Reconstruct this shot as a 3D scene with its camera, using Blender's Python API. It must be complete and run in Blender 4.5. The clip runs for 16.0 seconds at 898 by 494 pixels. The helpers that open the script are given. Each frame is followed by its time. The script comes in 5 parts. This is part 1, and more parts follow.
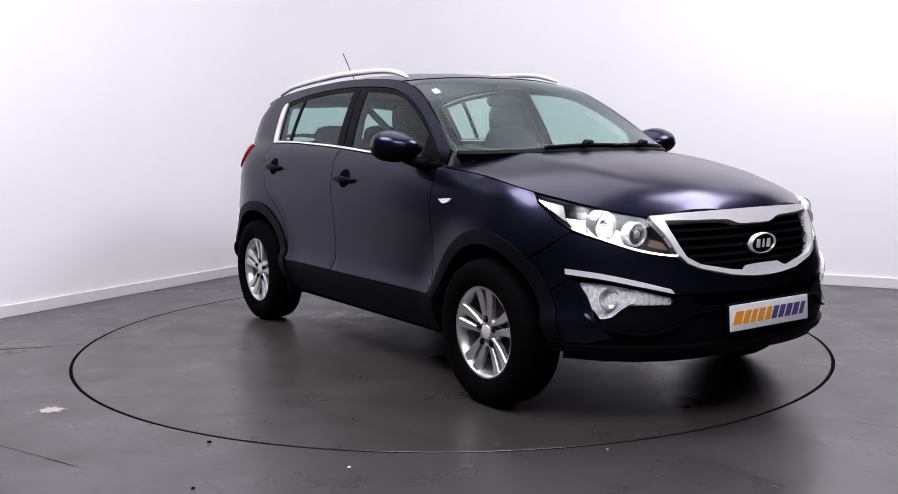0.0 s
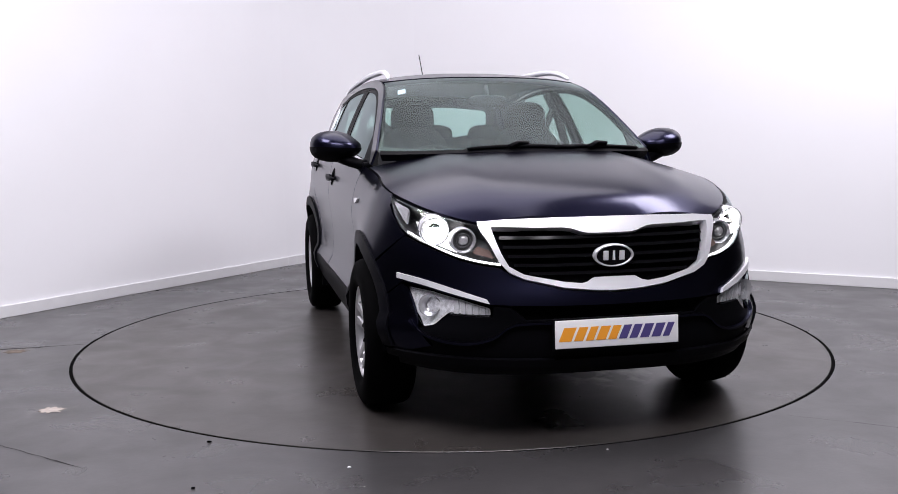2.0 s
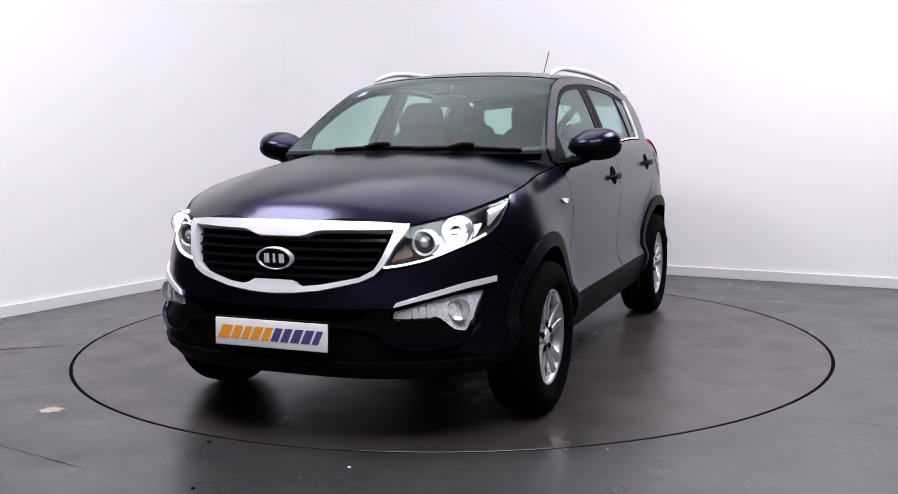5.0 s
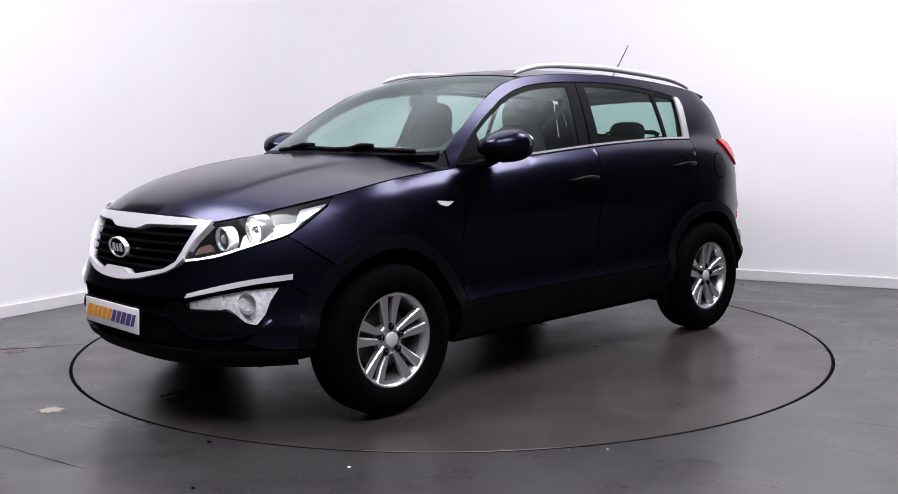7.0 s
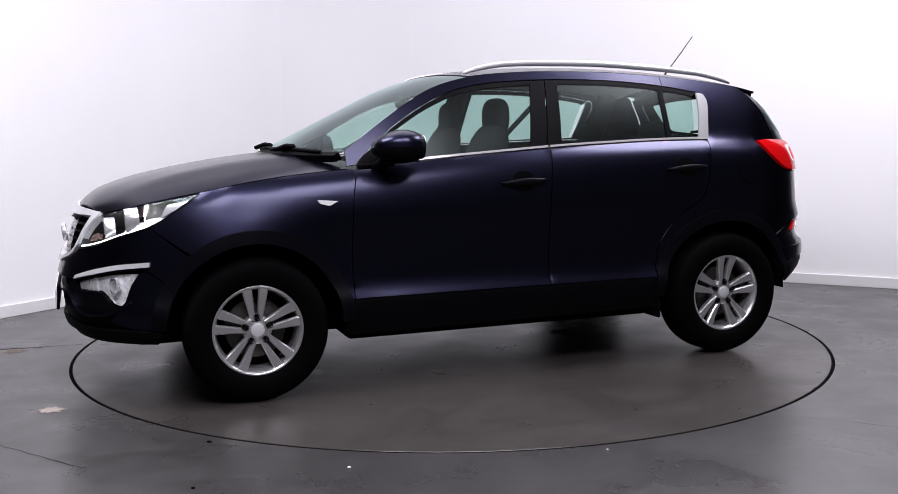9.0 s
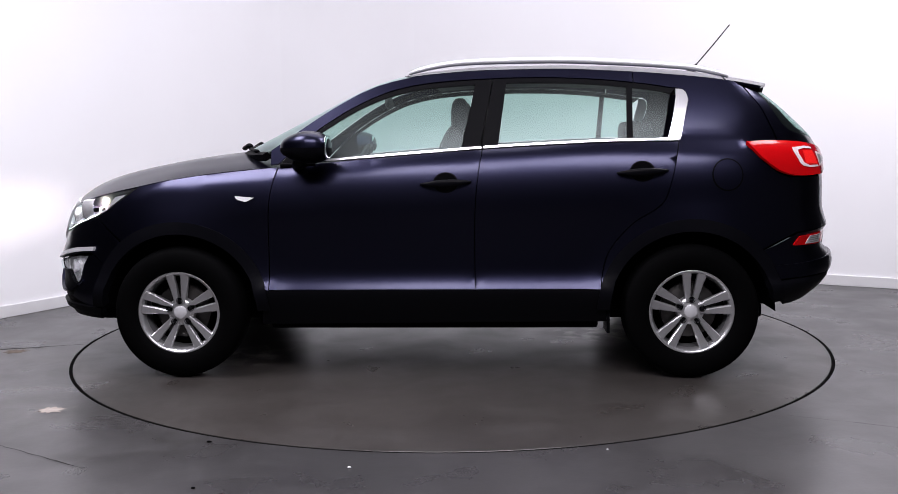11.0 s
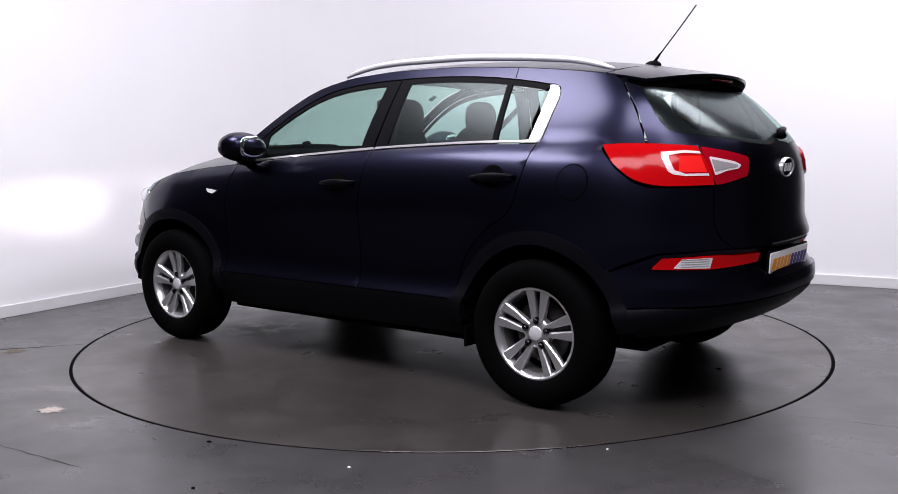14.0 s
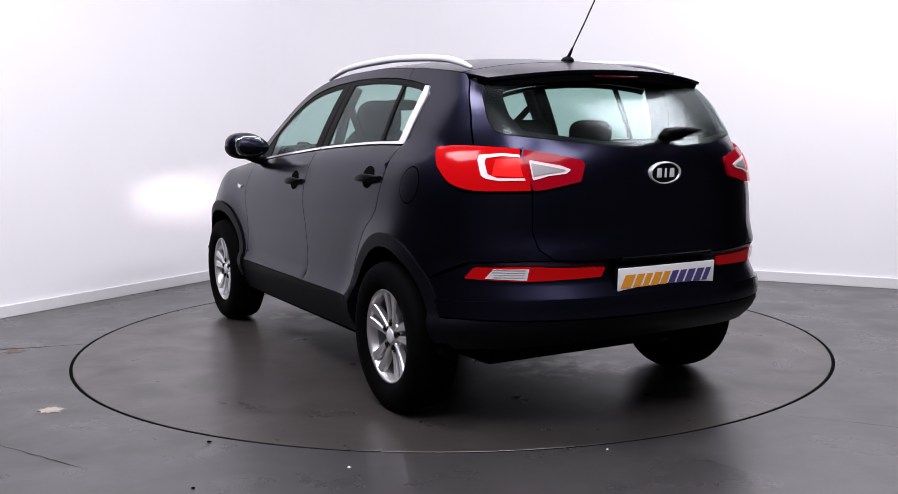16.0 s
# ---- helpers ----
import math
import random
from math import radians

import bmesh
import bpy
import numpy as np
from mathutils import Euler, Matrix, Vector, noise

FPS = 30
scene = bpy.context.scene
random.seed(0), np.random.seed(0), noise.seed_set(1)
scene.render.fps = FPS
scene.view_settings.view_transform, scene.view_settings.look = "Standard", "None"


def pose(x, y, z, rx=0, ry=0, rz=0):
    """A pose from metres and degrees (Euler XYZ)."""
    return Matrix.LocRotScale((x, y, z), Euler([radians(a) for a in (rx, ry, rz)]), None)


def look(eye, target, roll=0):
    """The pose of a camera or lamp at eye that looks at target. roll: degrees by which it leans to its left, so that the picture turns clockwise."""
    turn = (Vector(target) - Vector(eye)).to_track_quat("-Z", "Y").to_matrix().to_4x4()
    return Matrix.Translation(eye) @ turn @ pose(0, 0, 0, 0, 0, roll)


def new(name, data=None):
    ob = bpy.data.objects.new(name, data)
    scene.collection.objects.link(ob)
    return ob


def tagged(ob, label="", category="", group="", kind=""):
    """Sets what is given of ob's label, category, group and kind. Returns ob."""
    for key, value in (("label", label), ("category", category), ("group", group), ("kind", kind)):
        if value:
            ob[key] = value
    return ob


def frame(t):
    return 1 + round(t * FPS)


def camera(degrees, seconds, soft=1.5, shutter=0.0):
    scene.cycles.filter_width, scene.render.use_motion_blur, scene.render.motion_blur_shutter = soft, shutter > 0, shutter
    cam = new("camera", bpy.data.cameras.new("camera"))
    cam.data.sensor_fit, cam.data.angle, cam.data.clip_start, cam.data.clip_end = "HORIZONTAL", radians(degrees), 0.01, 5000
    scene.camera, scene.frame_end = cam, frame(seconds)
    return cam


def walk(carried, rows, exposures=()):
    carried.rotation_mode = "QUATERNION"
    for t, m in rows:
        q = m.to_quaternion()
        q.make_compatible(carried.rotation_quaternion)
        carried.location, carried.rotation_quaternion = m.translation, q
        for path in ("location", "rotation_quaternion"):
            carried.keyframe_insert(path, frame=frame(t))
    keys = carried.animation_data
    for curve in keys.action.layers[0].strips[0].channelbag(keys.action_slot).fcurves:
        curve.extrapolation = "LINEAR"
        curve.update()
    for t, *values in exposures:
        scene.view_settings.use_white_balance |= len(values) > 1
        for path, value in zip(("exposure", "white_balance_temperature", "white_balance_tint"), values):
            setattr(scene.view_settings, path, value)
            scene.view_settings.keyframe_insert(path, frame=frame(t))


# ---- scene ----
from mathutils import geometry

# ---------------------------------------------------------------- camera
cam = camera(50.32, 16.0, soft=0.62)
EYE = (-0.0095, -5.8823, 1.2476)
VIEW = look(EYE, (EYE[0], EYE[1] + math.cos(radians(6.678)), EYE[2] - math.sin(radians(6.678))), -0.613)
walk(cam, [(0.0, VIEW), (16.0, VIEW)])

# ---------------------------------------------------------------- light
world = bpy.data.worlds.new("studio_world")
scene.world = world
world.use_nodes = True
world.node_tree.nodes["Background"].inputs[0].default_value = (0.75, 0.78, 0.9, 1)
world.node_tree.nodes["Background"].inputs[1].default_value = 0.02
scene.view_settings.exposure = 0.0
ROOM_H = 4.2


def area_lamp(name, place, target, sx, sy, watts, colour):
    d = bpy.data.lights.new(name, "AREA")
    d.shape, d.size, d.size_y, d.energy, d.color = "RECTANGLE", sx, sy, watts, colour
    ob = new(name, d)
    ob.matrix_world = look(place, target)
    return ob


# the room is turned: one wall runs to the back left, one to the back right, corner behind the car
CORNER = Vector((-1.124, 4.13, 0))
TURN, TURN_R = 58.8, 61.5           # directions of the two walls, degrees
DL = Vector((-math.cos(radians(TURN)), -math.sin(radians(TURN)), 0))          # along the left wall to the front
DR = Vector((math.sin(radians(TURN_R)), -math.cos(radians(TURN_R)), 0))       # along the right wall to the front


def room(a, b, z=0.0):
    """A place by its distances from the corner along the left and the right wall."""
    return CORNER + DL * a + DR * b + Vector((0, 0, z))


def ceiling_panel(a, b, sx, sy, watts, colour=(0.955, 0.915, 1.0)):
    p = room(a, b, ROOM_H - 0.06)
    ob = area_lamp("ceiling_lamp", p, p - Vector((0, 0, 1)), sx, sy, watts, colour)
    ob.matrix_world = Matrix.Translation(p) @ pose(0, 0, 0, 0, 0, TURN)
    return ob


LAMPS = [(5.8, 1.8, 1.8, 1.8, 200), (1.8, 5.8, 1.8, 1.8, 200), (6.4, 6.4, 2.0, 2.0, 150), (7.35, 4.92, 1.7, 1.7, 130), (2.4, 2.4, 3.6, 3.6, 110)]
for a, b, sx, sy, w in LAMPS:
    ceiling_panel(a, b, sx, sy, w)


# ---------------------------------------------------------------- materials
def material(name, base=(0.8, 0.8, 0.8), rough=0.5, metal=0.0, coat=0.0, noise_scale=0.0, noise_amount=0.0,
             bump=0.0, bump_scale=200.0, rough_var=0.0, emission=None, strength=0.0, spec=0.5, edge=(1, 1, 1), coat_rough=0.09, coat_ior=1.5):
    m = bpy.data.materials.new(name)
    m.use_nodes = True
    nt = m.node_tree
    b = nt.nodes["Principled BSDF"]
    b.inputs["Base Color"].default_value = (*base, 1)
    b.inputs["Roughness"].default_value = rough
    b.inputs["Metallic"].default_value = metal
    b.inputs["Coat Weight"].default_value = coat
    b.inputs["Coat Roughness"].default_value = coat_rough
    b.inputs["Coat IOR"].default_value = coat_ior
    b.inputs["Specular IOR Level"].default_value = spec
    b.inputs["Specular Tint"].default_value = (*edge, 1)
    if emission:
        b.inputs["Emission Color"].default_value = (*emission, 1)
        b.inputs["Emission Strength"].default_value = strength
    co = nt.nodes.new("ShaderNodeTexCoord")
    if noise_amount or rough_var:
        n = nt.nodes.new("ShaderNodeTexNoise")
        n.inputs["Scale"].default_value = noise_scale
        n.inputs["Detail"].default_value = 6
        nt.links.new(co.outputs["Object"], n.inputs["Vector"])
        if noise_amount:
            r = nt.nodes.new("ShaderNodeMapRange")
            r.inputs["To Min"].default_value, r.inputs["To Max"].default_value = 1 - noise_amount, 1 + noise_amount
            v = nt.nodes.new("ShaderNodeVectorMath")
            v.operation = "SCALE"
            v.inputs[0].default_value = base
            nt.links.new(n.outputs["Fac"], r.inputs["Value"])
            nt.links.new(r.outputs[0], v.inputs["Scale"])
            nt.links.new(v.outputs[0], b.inputs["Base Color"])
        if rough_var:
            r = nt.nodes.new("ShaderNodeMapRange")
            r.inputs["To Min"].default_value, r.inputs["To Max"].default_value = max(0, rough - rough_var), rough + rough_var
            nt.links.new(n.outputs["Fac"], r.inputs["Value"])
            nt.links.new(r.outputs[0], b.inputs["Roughness"])
    if bump:
        n2 = nt.nodes.new("ShaderNodeTexNoise")
        n2.inputs["Scale"].default_value = bump_scale
        n2.inputs["Detail"].default_value = 3
        bu = nt.nodes.new("ShaderNodeBump")
        bu.inputs["Strength"].default_value = bump
        bu.inputs["Distance"].default_value = 0.002
        nt.links.new(co.outputs["Object"], n2.inputs["Vector"])
        nt.links.new(n2.outputs["Fac"], bu.inputs["Height"])
        nt.links.new(bu.outputs[0], b.inputs["Normal"])
    return m


def glass_material(name, tint, gloss=0.10, gain=0.6, rim=0.9):
    m = bpy.data.materials.new(name)
    m.use_nodes = True
    nt = m.node_tree
    for n in list(nt.nodes):
        nt.nodes.remove(n)
    out = nt.nodes.new("ShaderNodeOutputMaterial")
    tr = nt.nodes.new("ShaderNodeBsdfTransparent")
    tr.inputs[0].default_value = (*tint, 1)
    gl = nt.nodes.new("ShaderNodeBsdfGlossy")
    gl.inputs["Roughness"].default_value = gloss
    gl.inputs["Color"].default_value = (0.70, 0.80, 0.80, 1)
    lw = nt.nodes.new("ShaderNodeLayerWeight")
    lw.inputs["Blend"].default_value = 0.5
    po = nt.nodes.new("ShaderNodeMath")
    po.operation = "POWER"
    po.inputs[1].default_value = 5.0
    fr = nt.nodes.new("ShaderNodeMath")
    fr.operation = "MULTIPLY_ADD"
    fr.inputs[1].default_value, fr.inputs[2].default_value = rim, 0.06 * gain
    nt.links.new(lw.outputs["Facing"], po.inputs[0])
    nt.links.new(po.outputs[0], fr.inputs[0])
    mx = nt.nodes.new("ShaderNodeMixShader")
    nt.links.new(fr.outputs[0], mx.inputs[0])
    nt.links.new(tr.outputs[0], mx.inputs[1])
    nt.links.new(gl.outputs[0], mx.inputs[2])
    nt.links.new(mx.outputs[0], out.inputs[0])
    return m


def floor_material(name, stains, tone=(0.0365, 0.0349, 0.0358), rough=(0.24, 0.38), gloss=0.66):
    """Worn grey floor paint: grain, broad cloudy wear, scuffed patches (x, y, radius, whiteness)."""
    m = bpy.data.materials.new(name)
    m.use_nodes = True
    nt = m.node_tree
    L, N = nt.links, nt.nodes
    b = N["Principled BSDF"]
    co = N.new("ShaderNodeTexCoord")

    def noise_of(scale, detail, lo, hi, distort=0.0):
        n = N.new("ShaderNodeTexNoise")
        n.inputs["Scale"].default_value, n.inputs["Detail"].default_value = scale, detail
        n.inputs["Distortion"].default_value = distort
        L.new(co.outputs["Object"], n.inputs["Vector"])
        r = N.new("ShaderNodeMapRange")
        r.interpolation_type = "SMOOTHSTEP"
        r.inputs["From Min"].default_value, r.inputs["From Max"].default_value = 0.2, 0.8
        r.inputs["To Min"].default_value, r.inputs["To Max"].default_value = lo, hi
        L.new(n.outputs["Fac"], r.inputs["Value"])
        return r.outputs[0]

    def maths(op, a, c, clamp=False):
        k = N.new("ShaderNodeMath")
        k.operation, k.use_clamp = op, clamp
        for i, v in enumerate((a, c)):
            if isinstance(v, (int, float)):
                k.inputs[i].default_value = v
            else:
                L.new(v, k.inputs[i])
        return k.outputs[0]

    val = maths("MULTIPLY", noise_of(0.9, 5, 0.78, 1.22, 0.6), noise_of(14, 8, 0.88, 1.12))
    val = maths("MULTIPLY", val, noise_of(160, 2, 0.95, 1.05))
    tint = N.new("ShaderNodeVectorMath")
    tint.operation = "SCALE"
    tint.inputs[0].default_value = tone
    L.new(val, tint.inputs["Scale"])
    colour = tint.outputs[0]
    sep = N.new("ShaderNodeVectorMath")
    sep.operation = "MULTIPLY"
    sep.inputs[1].default_value = (1, 1, 0)
    L.new(co.outputs["Object"], sep.inputs[0])
    for x, y, radius, white, scale in stains:
        d = N.new("ShaderNodeVectorMath")
        d.operation = "DISTANCE"
        d.inputs[1].default_value = (x, y, 0)
        L.new(sep.outputs[0], d.inputs[0])
        near = N.new("ShaderNodeMapRange")
        near.inputs["From Min"].default_value, near.inputs["From Max"].default_value = radius, radius * 0.2
        L.new(d.outputs["Value"], near.inputs["Value"])
        patch = maths("MULTIPLY", near.outputs[0], noise_of(scale, 8, 0.0, 1.0, 0.4))
        sharp = N.new("ShaderNodeMapRange")
        sharp.inputs["From Min"].default_value, sharp.inputs["From Max"].default_value = 0.28, 0.75
        L.new(patch, sharp.inputs["Value"])
        mx = N.new("ShaderNodeMix")
        mx.data_type = "RGBA"
        mx.inputs["B"].default_value = (white, white * 0.95, white * 0.87, 1)
        L.new(maths("MULTIPLY", sharp.outputs[0], 0.8), mx.inputs["Factor"])
        L.new(colour, mx.inputs["A"])
        colour = mx.outputs["Result"]
    L.new(colour, b.inputs["Base Color"])
    L.new(noise_of(3.0, 6, *rough, 0.4), b.inputs["Roughness"])
    b.inputs["Specular IOR Level"].default_value = gloss
    bu = N.new("ShaderNodeBump")
    bu.inputs["Strength"].default_value, bu.inputs["Distance"].default_value = 0.06, 0.002
    L.new(noise_of(45, 4, 0, 1), bu.inputs["Height"])
    L.new(bu.outputs[0], b.inputs["Normal"])
    return m


PAINT = material("navy_metallic_paint", (0.0142, 0.0145, 0.0365), 0.31, 1.0, 1.0, 900, 0.25, spec=0.10, edge=(0.36, 0.36, 0.38), coat_rough=0.22, coat_ior=1.29)
PLASTIC = material("black_plastic", (0.0022, 0.0022, 0.0032), 0.5, spec=0.05, bump=0.25, bump_scale=700, noise_scale=40, noise_amount=0.15)
CLADDING = material("satin_cladding", (0.0026, 0.0026, 0.0042), 0.48, spec=0.06, noise_scale=50, noise_amount=0.15, bump=0.1, bump_scale=700)
BORDER = material("black_glass_print", (0.004, 0.004, 0.005), 0.6, spec=0.04, noise_scale=80, noise_amount=0.1)
HANDLE = material("satin_black", (0.003, 0.003, 0.0045), 0.40, spec=0.06, noise_scale=60, noise_amount=0.1)
GLOSS_BLACK = material("gloss_black", (0.004, 0.004, 0.005), 0.12, spec=0.25)
LINER = material("dark_liner", (0.002, 0.002, 0.0025), 0.9, spec=0.02)
CHROME = material("bright_chrome", (0.84, 0.84, 0.87), 0.18, 0.6, noise_scale=30, rough_var=0.04)
SATIN = material("satin_silver", (0.80, 0.80, 0.83), 0.34, 0.35, noise_scale=60, rough_var=0.06)
ALLOY = material("silver_alloy", (0.72, 0.72, 0.735), 0.30, 0.85, 0.3, 80, 0.06)
# the rim's silver, darkened for the shade behind the spokes
BARREL = material("shade_darkened_silver", (0.30, 0.30, 0.31), 0.38, 0.7, noise_scale=40, noise_amount=0.2)
RUBBER = material("tyre_rubber", (0.0014, 0.0014, 0.0016), 0.8, spec=0.03, noise_scale=30, noise_amount=0.3, bump=0.2, bump_scale=300)
STEEL = material("brake_steel", (0.085, 0.08, 0.078), 0.45, 0.8, noise_scale=50, noise_amount=0.2)
FABRIC = material("black_seat_fabric", (0.012, 0.012, 0.014), 0.95, bump=0.4, bump_scale=900, noise_scale=60, noise_amount=0.3)
TRIM = material("dark_grey_trim", (0.02, 0.02, 0.022), 0.7, bump=0.2, bump_scale=600, noise_scale=30, noise_amount=0.15)
HEADLINER = material("grey_headliner", (0.22, 0.22, 0.21), 0.95, noise_scale=200, noise_amount=0.1)
RED = material("red_lens", (0.42, 0.002, 0.004), 0.12, coat=0.10, noise_scale=120, noise_amount=0.15, spec=0.12, emission=(1, 0.012, 0.012), strength=0.05)
RED_DARK = material("deep_red_lens", (0.30, 0.002, 0.010), 0.12, coat=0.06, noise_scale=150, noise_amount=0.2, spec=0.12)
DIM_RED = material("unlit_red_lens", (0.045, 0.002, 0.004), 0.2, spec=0.1, noise_scale=120, noise_amount=0.15)
GUIDE = material("pale_light_guide", (0.80, 0.68, 0.69), 0.2, coat=0.3, noise_scale=90, noise_amount=0.15)
RED_CORE = material("red_reflector", (0.6, 0.008, 0.008), 0.2, coat=0.1, noise_scale=260, noise_amount=0.6, spec=0.12, emission=(1, 0.03, 0.03), strength=0.30)
CLEAR = material("clear_lamp_lens", (0.86, 0.86, 0.88), 0.15, 0.15, coat=0.5, noise_scale=150, noise_amount=0.12)
FACETS = material("faceted_reflector", (0.92, 0.92, 0.94), 0.16, 0.08, coat=0.4, noise_scale=55, noise_amount=0.75, bump=1.0, bump_scale=70)
CLEAR_DIM = material("clear_signal_lens", (0.45, 0.44, 0.45), 0.2, 0.3, coat=0.4, noise_scale=220, noise_amount=0.22)
AMBER = material("amber_reflector", (0.17, 0.115, 0.10), 0.25, coat=0.6)
REFLECTOR = material("lamp_reflector", (0.85, 0.85, 0.88), 0.18, 0.7, noise_scale=90, noise_amount=0.15)
TRAY = material("smoked_tray", (0.10, 0.10, 0.105), 0.3, 0.5, noise_scale=60, noise_amount=0.3)
LAMP_ON = material("lit_lamp", (1, 1, 1), 0.4, emission=(1.0, 0.95, 0.92), strength=4500.0)
# emission of these two reflectors stands in for the bulb light they catch
GLOW = material("reflector_lamp_glow", (1, 1, 1), 0.4, emission=(1.0, 0.97, 0.97), strength=6.0)
LIT_FACETS = material("lit_facets", (0.8, 0.8, 0.82), 0.2, 0.3, noise_scale=60, noise_amount=0.5, bump=1.0, bump_scale=70, emission=(1.0, 0.96, 0.97), strength=1.1)
DRL_ON = material("lit_strip", (1, 1, 1), 0.4, emission=(0.97, 0.97, 1.0), strength=2.6)
WHITE_PLATE = material("white_plate", (0.82, 0.82, 0.83), 0.3, coat=0.5, noise_scale=20, noise_amount=0.03)
ORANGE = material("orange_print", (0.85, 0.34, 0.03), 0.4)
PURPLE = material("violet_print", (0.075, 0.06, 0.2), 0.4)
STICKER = material("pale_sticker", (0.6, 0.68, 0.8), 0.5)
GLASS = glass_material("tinted_glass", (0.62, 0.78, 0.73), 0.30, 0.7)
SCREEN_GLASS = glass_material("screen_glass", (0.64, 0.80, 0.74), 0.28, 0.45)
REAR_GLASS = glass_material("rear_glass", (0.58, 0.75, 0.70), 0.20, 0.60, 0.50)
LENS = glass_material("lamp_cover", (0.93, 0.94, 0.95), 0.01)
MIRROR = material("mirror_glass", (0.75, 0.8, 0.8), 0.02, 1.0)
WALL_PAINT = material("white_wall_paint", (0.80, 0.80, 0.82), 0.85, noise_scale=2.0, noise_amount=0.02, bump=0.1, bump_scale=90)
SKIRTING = material("white_skirting_paint", (0.66, 0.66, 0.67), 0.45, noise_scale=8, noise_amount=0.06)
CEILING = material("ceiling_tile_paint", (0.55, 0.54, 0.53), 0.9, noise_scale=3, noise_amount=0.05)
# near-black for the added wall ends, so the doors mirror darkness
DARK_END = material("unseen_black_end", (0.016, 0.016, 0.018), 0.95, noise_scale=6, noise_amount=0.2, spec=0.05)
# unseen closing walls, toned dark for what the paintwork mirrors
BACK_WALL = material("grey_wall_paint", (0.06, 0.06, 0.063), 0.8, noise_scale=2, noise_amount=0.05)
PIT = material("pit_black", (0.003, 0.003, 0.003), 0.9, spec=0.02)
BARE = material("bare_screed", (0.34, 0.30, 0.27), 0.8, noise_scale=60, noise_amount=0.35, spec=0.2)
OLD_BARE = material("worn_ochre_screed", (0.13, 0.105, 0.085), 0.8, noise_scale=50, noise_amount=0.5, spec=0.2)
CRACK = material("floor_crack", (0.014, 0.013, 0.013), 0.9, noise_scale=30, noise_amount=0.4, spec=0.05)
FLOOR = floor_material("worn_grey_floor_paint", [(-1.855, -1.566, 0.22, 0.12, 14), (-2.6, -0.31, 0.22, 0.10, 12), (-2.0, -1.75, 0.7, 0.022, 4), (-2.3, -0.6, 0.6, 0.025, 5), (-1.62, -1.5, 0.42, 0.02, 6),
                                                 (-1.5, -2.17, 0.36, 0.019, 5), (-1.18, -2.06, 0.34, 0.02, 7), (-2.1, -0.95, 0.2, 0.018, 9)])
DISC = floor_material("turntable_floor_paint", [(0.12, -0.98, 0.55, 0.40, 8), (-0.52, 1.15, 0.45, 0.42, 8), (-0.2, 0.0, 0.6, 0.03, 5), (-0.18, -1.84, 0.45, 0.008, 9), (-0.85, -1.69, 0.07, 0.010, 16), (-0.8, -1.6, 0.3, 0.03, 7)], (0.0365, 0.0325, 0.0302), (0.25, 0.40), 0.62)


# ---------------------------------------------------------------- mesh helpers
def part(name, bm, mat, parent=None, label="", smooth=True):
    me = bpy.data.meshes.new(name)
    if smooth:
        for f in bm.faces:
            f.smooth = True
    bm.to_mesh(me)
    bm.free()
    me.materials.append(mat)
    ob = new(name, me)
    if parent:
        ob.parent = parent
    if label:
        ob["label"] = label
    return ob


def box(bm, lo, hi, bevel=0.0, m=None):
    r = bmesh.ops.create_cube(bm, size=1.0)
    vs = r["verts"]
    for v in vs:
        v.co = Vector([lo[i] + (hi[i] - lo[i]) * (v.co[i] + 0.5) for i in range(3)])
    if bevel:
        es = list({e for v in vs for e in v.link_edges})
        r = bmesh.ops.bevel(bm, geom=es, offset=bevel, segments=2, affect="EDGES", profile=0.6)
        vs = r["verts"]
    if m:
        bmesh.ops.transform(bm, matrix=m, verts=list(vs))
    return bm


def lathe(bm, profile, axis_m=None, seg=48):
    """Turns (radius, height) round the local z axis; axis_m puts it in place."""
    rings = []
    m = axis_m or Matrix()
    for r, h in profile:
        if r < 1e-6:
            rings.append([bm.verts.new(m @ Vector((0, 0, h)))])
        else:
            rings.append([bm.verts.new(m @ Vector((r * math.cos(2 * math.pi * i / seg), r * math.sin(2 * math.pi * i / seg), h))) for i in range(seg)])
    for A, B in zip(rings, rings[1:]):
        for i in range(seg):
            j = (i + 1) % seg
            f = [A[i % len(A)], A[j % len(A)], B[j % len(B)], B[i % len(B)]]
            f = list(dict.fromkeys(f))
            if len(f) > 2:
                bm.faces.new(f)
    return bm


